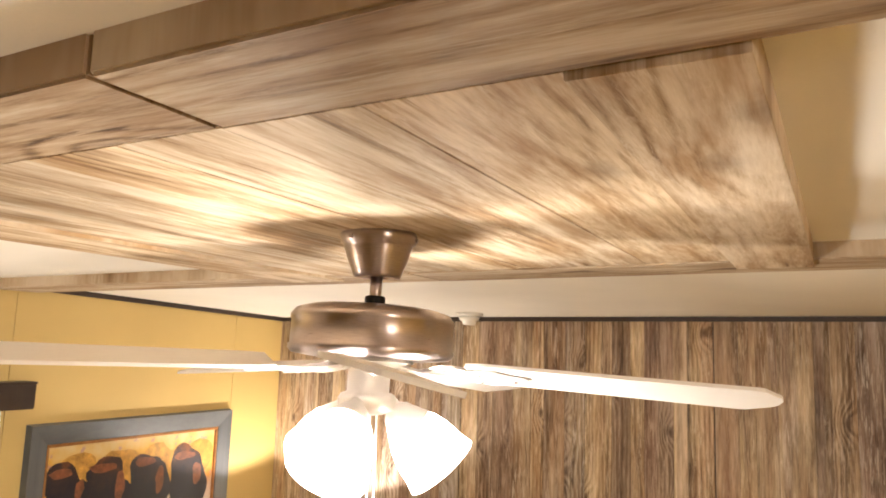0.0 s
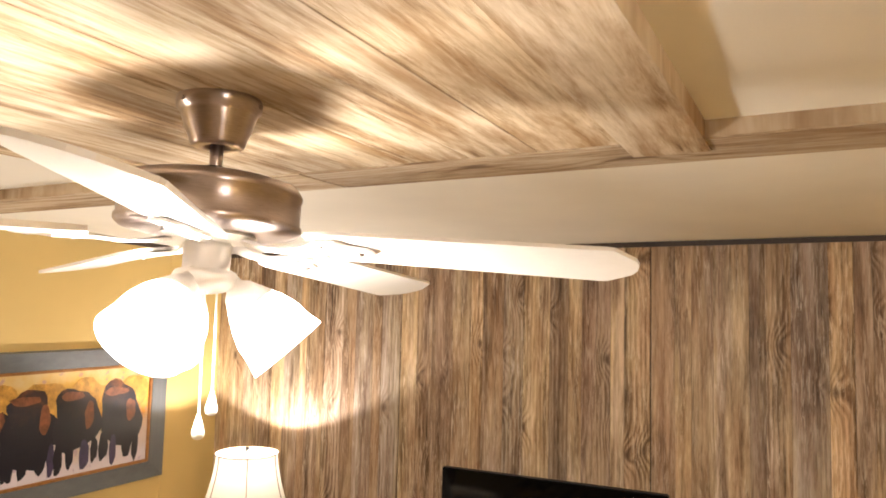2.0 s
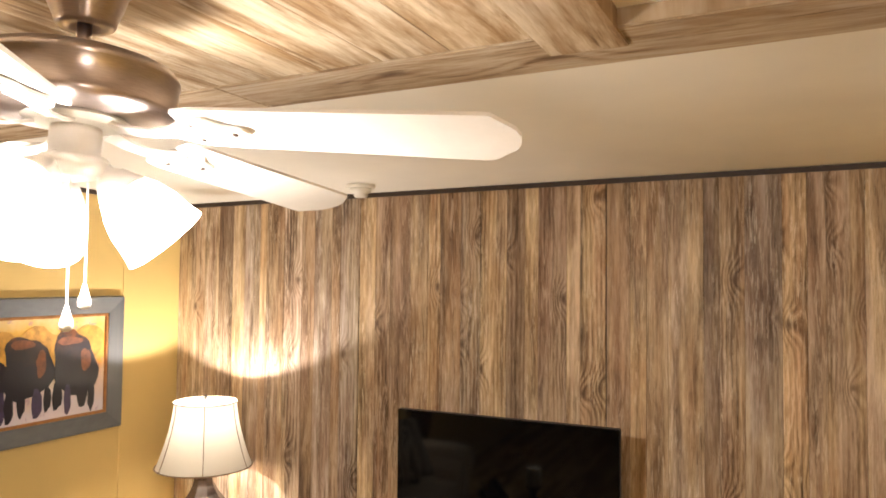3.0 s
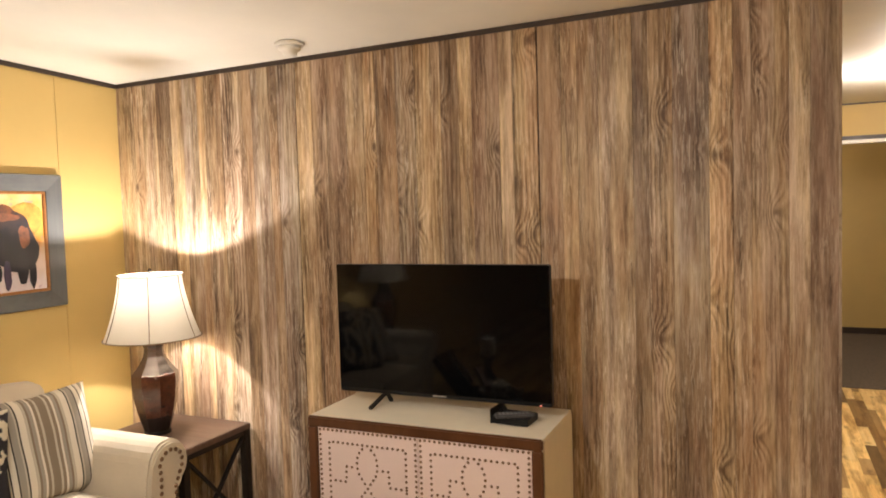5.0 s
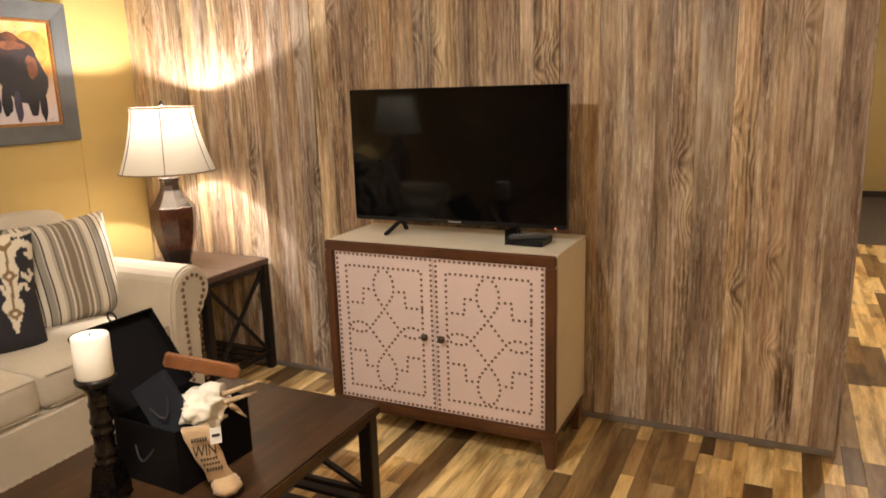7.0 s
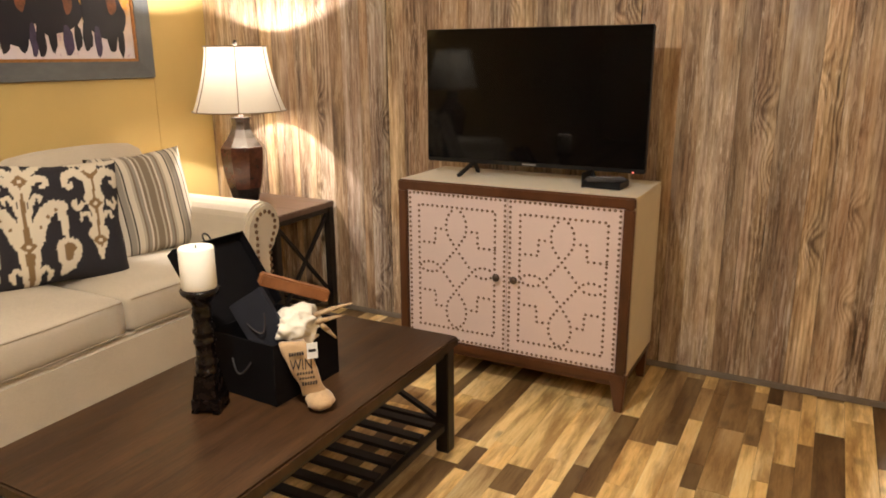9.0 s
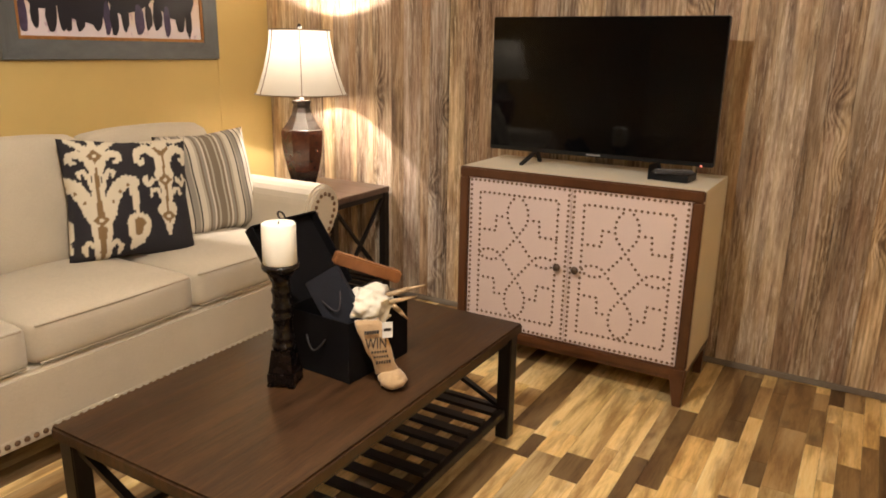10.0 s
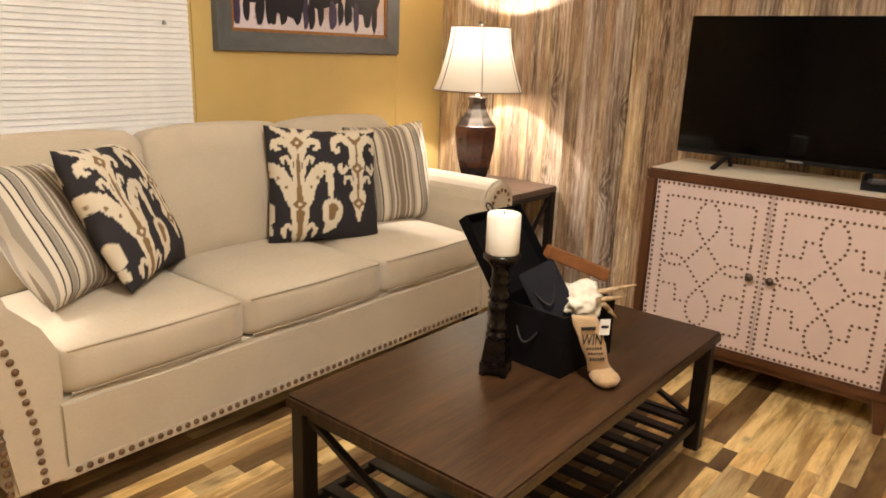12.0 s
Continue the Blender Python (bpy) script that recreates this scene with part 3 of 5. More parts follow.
# ceiling: one gently folded sheet
bm = bmesh.new()
xs, ys = [WX - 0.1, -1.0, 0.6, EAST + 0.1], [SOUTH - 0.1, 1.75, 3.36, 3.42, FAR + 0.1]
hts = [[zc(x, y) for y in ys] for x in xs]
for i, x in enumerate(xs):
    hts[i][3] = hts[i][2]
    hts[i][4] = 2.487
low = [[bm.verts.new((x, y, hts[i][j])) for j, y in enumerate(ys)] for i, x in enumerate(xs)]
up = [[bm.verts.new((x, y, 2.62)) for y in ys] for x in xs]
for g in (low, up):
    for i in range(len(xs) - 1):
        for j in range(len(ys) - 1):
            bm.faces.new((g[i][j], g[i + 1][j], g[i + 1][j + 1], g[i][j + 1]))
setting("ceiling", bm, cream_ceiling, "cream textured ceiling board", "ceiling")

# dark strips under the ceiling, grey strip on the floor
bm = bmesh.new()
for x0, x1 in ((WX, -1.0), (-1.0, END_X)):
    a, b = zc(x0, 3.36), zc(min(x1, 0.6), 3.36)
    v = [bm.verts.new(p) for p in ((x0, WY - 0.012, a - 0.022), (x1, WY - 0.012, b - 0.022), (x1, WY + 0.004, b - 0.022), (x0, WY + 0.004, a - 0.022), (x0, WY - 0.012, a), (x1, WY - 0.012, b), (x1, WY + 0.004, b), (x0, WY + 0.004, a))]
    for f in ((0, 1, 2, 3), (4, 5, 6, 7), (0, 1, 5, 4), (2, 3, 7, 6), (1, 2, 6, 5), (0, 3, 7, 4)):
        bm.faces.new([v[i] for i in f])
setting("trim_north", bm, dark_trim, "thin dark brown strip between barnwood wall and ceiling", "trim")
bm = bmesh.new()
for y0, y1 in ((SOUTH, 1.75), (1.75, 3.345)):
    a, b = zc(WX, y0), zc(WX, y1)
    v = [bm.verts.new(p) for p in ((WX - 0.002, y0, a - 0.022), (WX - 0.002, y1, b - 0.022), (WX + 0.012, y1, b - 0.022), (WX + 0.012, y0, a - 0.022), (WX - 0.002, y0, a), (WX - 0.002, y1, b), (WX + 0.012, y1, b), (WX + 0.012, y0, a))]
    for f in ((0, 1, 2, 3), (4, 5, 6, 7), (0, 1, 5, 4), (2, 3, 7, 6), (1, 2, 6, 5), (0, 3, 7, 4)):
        bm.faces.new([v[i] for i in f])
setting("trim_west", bm, dark_trim, "thin dark brown strip between yellow wall and ceiling", "trim")
setting("trim_hall", box(0.78, EAST, 7.535, 7.55, 2.455, 2.485, 0.003), dark_trim, "thin dark strip between hallway wall and ceiling", "trim")
setting("baseboard_north", box(WX + 0.013, END_X - 0.004, WY - 0.014, WY - 0.001, 0.001, 0.028, 0.004), grey_trim, "low grey quarter-round strip at the foot of the barnwood wall", "baseboard")
setting("baseboard_far", box(WX, EAST, FAR - 0.012, FAR, 0.0, 0.08, 0.003), dark_trim, "dark baseboard of the far room", "baseboard")

# ground sheet under the planks, and carpet in the far room
floor = setting("floor", box(WX - 0.1, EAST + 0.1, SOUTH - 0.1, 7.56, -0.12, -0.006), dark_trim, "laminate floor of mixed light and dark wood strips", "floor")
setting("floor_carpet", box(WX - 0.1, EAST + 0.1, 7.56, FAR + 0.1, -0.12, 0.004), carpet, "grey-brown carpet in the far room", "floor")

# ---------------------------------------------------------------- window with blind
win = tagged(new("window_1", mesh_of(box(WX - 0.10, WX - 0.09, WIN_Y0, WIN_Y1, WIN_Z0, WIN_Z1), "window_1", black_plastic)), "window covered by a closed white slatted blind", "window", "", "structure")
for nm, b in (("window_frame", box(WX - 0.09, WX - 0.05, WIN_Y0, WIN_Y0 + 0.04, WIN_Z0, WIN_Z1, 0.004)), ("window_frame", box(WX - 0.09, WX - 0.05, WIN_Y1 - 0.04, WIN_Y1, WIN_Z0, WIN_Z1, 0.004)), ("window_sill", box(WX - 0.09, WX - 0.004, WIN_Y0, WIN_Y1, WIN_Z0 + 0.001, WIN_Z0 + 0.02, 0.004))):
    part(nm, b, white_plastic, win)
blind = thing("window_blind", pose(WX + 0.03, 1.221, 0.905), "closed white horizontal-slat blind hanging over the window", "blind")
slat = bmesh.new()
box(-0.0008, 0.0008, -0.505, 0.505, -0.0135, 0.0135, bm=slat, m=pose(0, 0, 0, 0, -24, 0))
slat = mesh_of(slat, "slat", white_blind)
for i in range(47):
    piece("slat", slat, blind, pose(0.0008 * math.sin(i * 2.3), 0, 0.030 + i * 0.0222, 0.06 * math.sin(i * 1.7)))
part("bottom_rail", box(-0.014, 0.014, -0.507, 0.507, 0.0, 0.018, 0.004), white_blind, blind)
part("head_rail", box(-0.022, 0.022, -0.51, 0.51, 1.07, 1.105, 0.004), white_blind, blind)
part("cord_tassel", rod((0.02, 0.39, 0.44), (0.02, 0.39, 0.425), 0.006, 8, r2=0.009), plain("green_grey_plastic", (0.25, 0.32, 0.30), 0.4), blind, "small green-grey cord clip", m=None)
valance = thing("curtain_valance", pose(WX, 1.26, 2.01), "dark brown box valance mounted above the window", "valance")
part("front_board", box(0.075, 0.09, -0.56, 0.56, -0.045, 0.05, 0.003), dark_trim, valance)
for y in (-0.56, 0.545):
    part("side_board", box(0.0, 0.075, y, y + 0.015, -0.045, 0.05, 0.002), dark_trim, valance)
part("top_board", box(0.0, 0.09, -0.565, 0.565, 0.05, 0.06, 0.002), dark_trim, valance)

# ---------------------------------------------------------------- barnwood boards on the north wall
rng = random.Random(5)
edges = [WX + 0.001]
for a, b in ((WX + 0.001, -1.59), (-1.59, -0.38), (-0.38, END_X)):
    k = max(2, round((b - a) / 0.092))
    cuts = sorted(a + (b - a) * (i + rng.uniform(-0.28, 0.28)) / k for i in range(1, k))
    edges += cuts + [b]
seams = (-1.59, -0.38)
for a, b in zip(edges, edges[1:]):
    g0 = 0.0025 if any(abs(a - s) < 1e-6 for s in seams) else rng.choice((0.0002, 0.0003, 0.0006))
    g1 = 0.0025 if any(abs(b - s) < 1e-6 for s in seams) else rng.choice((0.0002, 0.0003, 0.0006))
    dz = rng.uniform(0, 0.0009)
    cx = (a + b) / 2
    bm = box(a + g0 - cx, b - g1 - cx, -0.006 - dz, 0.006, -1.2, 1.225, 0.0007, 1)
    part("board", bm, barn_wall, wall_north, m=pose(cx, WY + 0.0005, 1.201))
part("end_cap", box(-0.006, 0.006, -0.054, 0.048, -1.2, 1.225, 0.002, 1), barn_wall, wall_north, "barnwood strip capping the free end of the wall", m=pose(END_X + 0.004, WY + 0.05, 1.201))

# ---------------------------------------------------------------- ceiling beams and plank panel round the fan
deck = pose(0, 0, 2.452, 0, -math.degrees(math.atan(TILT_C)), 0)


def ceiling_board(name, x0, x1, y0, y1, th, material, label, drop=0.0, rough=0.003):
    """One weathered board fixed under the ceiling, with slightly uneven long edges."""
    cx, cy = (x0 + x1) / 2, (y0 + y1) / 2
    ob = thing(name, deck @ pose(cx, cy, drop), label, "ceiling beam" if "beam" in name else "ceiling plank", "boards on the ceiling")
    part("board", box(x0 - cx, x1 - cx, y0 - cy, y1 - cy, 0.0, th, rough, 2), material, ob)
    return ob


NB = (0.345, 0.485)
FB = (1.615, 1.825)
ceiling_board("ceiling_beam", WX + 0.02, -0.452, NB[0], NB[1], 0.05, barn_x, "weathered grey-tan wooden beam under the cream ceiling")
ceiling_board("ceiling_beam", -0.449, EAST - 0.1, NB[0], NB[1], 0.05, barn_x, "weathered grey-tan wooden beam under the cream ceiling")
ceiling_board("ceiling_beam", WX + 0.02, -0.912, FB[0], FB[1], 0.045, barn_x, "weathered grey-tan wooden beam under the cream ceiling")
ceiling_board("ceiling_beam", -0.909, EAST - 0.1, FB[0], FB[1], 0.045, barn_x, "weathered grey-tan wooden beam under the cream ceiling")
px = [-1.36, -1.175, -1.03, -0.895, -0.745, -0.60, -0.455, -0.30, -0.125, 0.03]
for i, (a, b) in enumerate(zip(px, px[1:])):
    edge = i in (0, len(px) - 2)
    ob = ceiling_board("ceiling_plank", a + 0.0003, b - 0.0003, NB[1] + 0.004, FB[0] + (0.095 if edge else -0.002), 0.047, barn_y, "weathered tan plank with strong grain in the panel round the fan", -0.005 if edge else 0.002 + 0.0005 * (i % 2), 0.0008)
    if i == len(px) - 2:
        # the outermost plank was cut narrower at its near end
        for v in ob.children[0].data.vertices:
            if v.co.x > 0:
                v.co.x -= 0.028 * max(0.0, -v.co.y / 0.6) ** 2

# ---------------------------------------------------------------- ceiling fan
FAN = Vector((-0.648, 1.065, 0))
top_z = 2.452 + TILT_C * FAN.x + 0.003
fan = thing("ceiling_fan", pose(FAN.x, FAN.y, top_z), "brushed nickel ceiling fan with white blades and lit glass shades", "ceiling fan")
part("canopy", lathe([(0.066, 0.0), (0.067, -0.006), (0.066, -0.018), (0.060, -0.021), (0.059, -0.026), (0.053, -0.046), (0.045, -0.064), (0.043, -0.072), (0.040, -0.077), (0.022, -0.077), (0.022, -0.07)], 36), nickel, fan, smooth=True)
for a in (20, 140, 260):
    part("screw", rod((0.062 * math.cos(radians(a)), 0.062 * math.sin(radians(a)), -0.012), (0.070 * math.cos(radians(a)), 0.070 * math.sin(radians(a)), -0.012), 0.004, 8), nickel, fan)
LEAN_F = pose(0, 0, -0.06, -3.2, 0, 0) @ pose(0, 0, 0.06)
part("downrod", rod((0, 0, -0.06), (0, 0, -0.14), 0.0105, 14), nickel, fan, smooth=True, m=LEAN_F)
part("coupling", lathe([(0.016, -0.110), (0.018, -0.113), (0.018, -0.130), (0.022, -0.133)], 16), black_plastic, fan, "black rubber coupling", m=LEAN_F)
part("motor_housing", lathe([(0.020, -0.126), (0.060, -0.128), (0.112, -0.133), (0.132, -0.139), (0.138, -0.147), (0.140, -0.150), (0.140, -0.156), (0.138, -0.158), (0.138, -0.198), (0.141, -0.200), (0.141, -0.206), (0.134, -0.213), (0.105, -0.217), (0.05, -0.217)], 56), nickel, fan, smooth=True, m=LEAN_F)
part("flywheel", lathe([(0.07, -0.217), (0.075, -0.222), (0.06, -0.229), (0.034, -0.231)], 28), white_plastic, fan, m=LEAN_F)
blade_z = -0.226


def blade_bm():
    """Long board, wider at the tip, with clipped corners."""
    bm = bmesh.new()
    out = [(0.17, -0.048), (0.20, -0.056), (0.606, -0.068), (0.616, -0.066), (0.648, -0.030), (0.654, -0.012), (0.654, 0.012), (0.648, 0.030), (0.616, 0.066), (0.606, 0.068), (0.20, 0.056), (0.17, 0.048)]
    lo = [bm.verts.new((x, y, -0.0028)) for x, y in out]
    hi = [bm.verts.new((x, y, 0.0028)) for x, y in out]
    bm.faces.new(lo[::-1])
    bm.faces.new(hi)
    for i in range(len(out)):
        j = (i + 1) % len(out)
        bm.faces.new((lo[i], lo[j], hi[j], hi[i]))
    return bm


def iron_bm():
    """Blade bracket: a swept arm that ends in a three-lobed plate."""
    bm = bmesh.new()
    pts = [(0.055, 0.016, 0.0), (0.09, 0.013, -0.007), (0.125, 0.011, -0.009), (0.155, 0.016, -0.006), (0.18, 0.034, -0.0045), (0.215, 0.040, -0.0045), (0.235, 0.022, -0.0045), (0.262, 0.014, -0.0045), (0.27, 0.004, -0.0045)]
    rows = []
    for x, w, z in pts:
        rows.append([bm.verts.new((x, s * w, z + dz)) for s, dz in ((-1, 0), (1, 0), (1, -0.005), (-1, -0.005))])
    for a, b in zip(rows, rows[1:]):
        for i in range(4):
            bm.faces.new((a[i], a[(i + 1) % 4], b[(i + 1) % 4], b[i]))
    bm.faces.new(rows[0])
    bm.faces.new(rows[-1][::-1])
    return bm


blade_mesh, iron_mesh = mesh_of(blade_bm(), "blade", fan_white), mesh_of(iron_bm(), "blade_iron", glare_nickel)
screw_mesh = dome_mesh(0.006, 0.003, nickel, "screw")
for k in range(5):
    m = LEAN_F @ pose(0, 0, blade_z, 0, 0, 17 + 72 * k) @ pose(0.06, 0, 0, 0, 2.2, 0) @ pose(-0.06, 0, 0, -12, 0, 0)
    b = piece("blade", blade_mesh, fan, m)
    i = piece("blade_iron", iron_mesh, b, Matrix.Identity(4), "brushed nickel blade bracket")
    for sx, sy in ((0.19, -0.022), (0.19, 0.022), (0.248, 0.0)):
        piece("screw", screw_mesh, b, pose(sx, sy, -0.0095, 180, 0, 0))
part("switch_housing", lathe([(0.034, -0.228), (0.036, -0.240), (0.036, -0.272), (0.046, -0.276), (0.050, -0.284), (0.046, -0.300), (0.028, -0.308), (0.01, -0.311)], 28), glare_nickel, fan, smooth=True, m=LEAN_F)
bulb_glow = mat_glow("lit_fan_bulb", (1.0, 0.92, 0.80), 40.0)
for k, az in enumerate((40, 160, 280)):
    m = LEAN_F @ pose(0, 0, -0.288, 0, 0, az) @ pose(0.036, 0, 0, 0, 136, 0)
    # local z now points outwards and down
    part("lamp_arm", lathe([(0.013, -0.01), (0.015, 0.012), (0.024, 0.02), (0.030, 0.032), (0.039, 0.048), (0.043, 0.055), (0.041, 0.055), (0.026, 0.031)], 20), glare_nickel, fan, m=m, smooth=True)
    part("glass_shade", lathe([(0.022, 0.030), (0.028, 0.036), (0.036, 0.048), (0.048, 0.066), (0.057, 0.092), (0.060, 0.118), (0.066, 0.142), (0.064, 0.142), (0.058, 0.118), (0.055, 0.092), (0.046, 0.066), (0.034, 0.049), (0.026, 0.038), (0.020, 0.033)], 28, close=False), glow_glass, fan, "lit frosted white glass bell shade", True, m)
    part("bulb", lathe([(0.010, 0.028), (0.014, 0.038), (0.021, 0.055), (0.019, 0.068), (0.001, 0.076)], 14), bulb_glow, fan, "lit frosted bulb", True, m)
    fd = bpy.data.lights.new("fan_bulb_light", "POINT")
    fd.energy, fd.color, fd.shadow_soft_size = FAN_WATTS, (1.0, 0.91, 0.82), 0.03
    new("fan_bulb_light", fd).location = pose(FAN.x, FAN.y, top_z) @ m @ Vector((0, 0, 0.098))
for x, y, ln in ((0.019, -0.031, 0.215), (0.008, 0.006, 0.185)):
    c = part("pull_chain", rod((x, y, -0.285), (x, y, -0.285 - ln), 0.0016, 6), white_plastic, fan, "thin beaded pull chain")
    part("pull", lathe([(0.002, 0.03), (0.005, 0.02), (0.0095, 0.004), (0.009, -0.004), (0.004, -0.008)], 12), white_plastic, c, "white teardrop pull", True, pose(x, y, -0.285 - ln - 0.02))

# smoke detector
sd = thing("smoke_detector", pose(-1.45, 3.13, zc(-1.45, 3.13) - 0.001), "round white smoke detector on the cream ceiling", "smoke detector")
part("base", lathe([(0.066, 0.0), (0.066, -0.010), (0.062, -0.014), (0.05, -0.014)], 28), white_plastic, sd)
part("cover", lathe([(0.050, -0.014), (0.048, -0.030), (0.040, -0.036), (0.034, -0.037), (0.032, -0.050), (0.026, -0.056), (0.01, -0.057)], 28), white_plastic, sd, smooth=True)

# ---------------------------------------------------------------- framed picture
pic = thing("framed_painting", pose(WX + 0.001, 2.41, 1.236, 0, 0, 0), "painting of dark rounded shapes in a wide blue-grey wooden frame", "picture")
PW, PH, FW = 1.115, 0.66, 0.085


def rail(y0, y1, z0, z1, miter):
    """Sloped frame moulding with mitred ends; the inner edge lies lower."""
    bm = bmesh.new()
    if miter == "h":
        s = 1 if z0 < PH / 2 else -1
        o, i = (z0, z1) if s > 0 else (z1, z0)
        a = [(0, y0, o), (0, y1, o), (0, y1 - FW, i), (0, y0 + FW, i)]
        b = [(0.032, y0 + 0.006, o + s * 0.006), (0.032, y1 - 0.006, o + s * 0.006), (0.02, y1 - FW, i), (0.02, y0 + FW, i)]
    else:
        s = 1 if y0 < 0 else -1
        o, i = (y0, y1) if s > 0 else (y1, y0)
        a = [(0, o, z0), (0, o, z1), (0, i, z1 - FW), (0, i, z0 + FW)]
        b = [(0.032, o + s * 0.006, z0 + 0.006), (0.032, o + s * 0.006, z1 - 0.006), (0.02, i, z1 - FW), (0.02, i, z0 + FW)]
    va, vb = [bm.verts.new(p) for p in a], [bm.verts.new(p) for p in b]
    bm.faces.new(va)
    bm.faces.new(vb)
    for k in range(4):
        bm.faces.new((va[k], va[(k + 1) % 4], vb[(k + 1) % 4], vb[k]))
    return bm


H2 = PW / 2
for y0, y1, z0, z1, mt in ((-H2, H2, 0, FW, "h"), (-H2, H2, PH - FW, PH, "h"), (-H2, -H2 + FW, 0, PH, "v"), (H2 - FW, H2, 0, PH, "v")):
    part("frame_rail", rail(y0, y1, z0, z1, mt), frame_blue, pic, "wide blue-grey wooden moulding")
iy, iz0, iz1 = H2 - FW, FW, PH - FW
for b in (box(0.004, 0.018, -iy, iy, iz0, iz0 + 0.014, 0.003), box(0.004, 0.018, -iy, iy, iz1 - 0.014, iz1, 0.003), box(0.004, 0.018, -iy, -iy + 0.014, iz0 + 0.014, iz1 - 0.014, 0.003), box(0.004, 0.018, iy - 0.014, iy, iz0 + 0.014, iz1 - 0.014, 0.003)):
    part("fillet", b, gilt, pic, "copper-brown inner fillet")
part("canvas", box(0.002, 0.008, -iy + 0.014, iy - 0.014, -0.231, 0.231), canvas_paint, pic, "painted canvas, ochre above and lilac-white below", m=pose(0, 0, PH / 2))


def blob(cy, cz, ry, rz, seed, x=0.009, n=22):
    """A flat soft-edged painted shape."""
    bm = bmesh.new()
    vs = []
    for i in range(n):
        a = 2 * math.pi * i / n
        k = 1 + 0.34 * noise.noise(Vector((math.cos(a) * 1.4, math.sin(a) * 1.4, seed)))
        vs.append(bm.verts.new((x, cy + ry * k * math.cos(a), cz + rz * k * math.sin(a))))
    bm.faces.new(vs)
    bmesh.ops.extrude_face_region(bm, geom=bm.faces[:])
    for v in vs:
        v.co.x = x - 0.002
    return bm


# plain rounded masses of paint: body, head and legs of each shape
for i, (cy, s) in enumerate(((-0.36, 0.92), (-0.16, 1.06), (0.06, 1.0), (0.29, 1.02))):
    x0 = 0.0094 + 0.0006 * i
    part("paint_shape", blob(cy + 0.05, 0.105, 0.115 * s, 0.085 * s, i + 0.3, x0 - 0.0002), umber_paint, pic, "ochre-umber painted shape", m=pose(0, 0, PH / 2))
    part("paint_shape", blob(cy, -0.010 - 0.012 * (i % 2), 0.122 * s, 0.125 * s, i + 1.7, x0), beast_paint, pic, "blue-black painted shape", m=pose(0, 0, PH / 2))
    part("paint_shape", blob(cy - 0.020, 0.085, 0.095 * s, 0.080 * s, i + 5.5, x0 + 0.0002), beast_paint, pic, "blue-black painted shape", m=pose(0, 0, PH / 2))
    part("paint_shape", blob(cy + 0.062, 0.030, 0.026 * s, 0.058 * s, i + 4.2, x0 + 0.0003), russet_paint, pic, "russet painted shape", m=pose(0, 0, PH / 2))
    part("paint_shape", blob(cy - 0.030, 0.120, 0.062 * s, 0.020 * s, i + 6.1, x0 + 0.0003), russet_paint, pic, "russet painted shape", m=pose(0, 0, PH / 2))
    for k, (dy, w) in enumerate(((-0.085, 0.024), (-0.030, 0.020), (0.045, 0.028), (0.095, 0.018))):
        part("paint_shape", blob(cy + dy * s, -0.150 + 0.014 * ((k + i) % 2), w * s, 0.068, i * 3 + k, x0 + 0.0001, 12), beast_paint if (i + k) % 4 else violet_paint, pic, m=pose(0, 0, PH / 2))

# ---------------------------------------------------------------- sofa
SX, SY0, SY1 = -1.872, 0.765, 2.60
sofa = thing("sofa", pose(0, 0, 0), "beige linen three-seat sofa with rolled arms and bronze nailheads", "sofa")
part("front_rail", box(-2.66, SX, SY0 - 0.02, SY1 + 0.02, 0.105, 0.337, 0.014, 3), linen, sofa, smooth=False)
part("back_frame", box(-2.745, -2.60, SY0 - 0.10, SY1 + 0.09, 0.11, 0.895, 0.035, 4), linen, sofa)
for a, b in ((SY0 + 0.002, 1.344), (1.348, 1.973), (1.977, SY1 - 0.002)):
    c = part("seat_cushion", cushion(0.675, b - a, 0.150, 0.032, 0.022), linen, sofa, smooth=True, m=pose(-2.212, (a + b) / 2, 0.411))
    for zz in (0.060, -0.062):
        part("piping", tube([(0.334, -(b - a) / 2 + 0.02, zz), (0.342, 0, zz), (0.334, (b - a) / 2 - 0.02, zz)], 0.0035, 6), seam_cord, c)
    part("back_cushion", cushion(0.19, b - a + 0.006, 0.485, 0.045, 0.03), linen, sofa, smooth=True, m=pose(-2.50, (a + b) / 2, 0.700, 0, -9, 0))


def arm_outline(cy, r=0.108, zc_=0.602):
    """Scrolled arm front, rolled outwards (+y)."""
    pts = [(cy - 0.125, 0.105), (cy - 0.128, 0.40), (cy - 0.126, 0.48), (cy - 0.120, 0.55)]
    for i in range(17):
        a = radians(168 - i * 14.5)
        pts.append((cy + r * math.cos(a), zc_ + r * math.sin(a)))
    pts += [(cy + 0.012, 0.47), (cy + 0.012, 0.30), (cy + 0.022, 0.105)]
    return pts


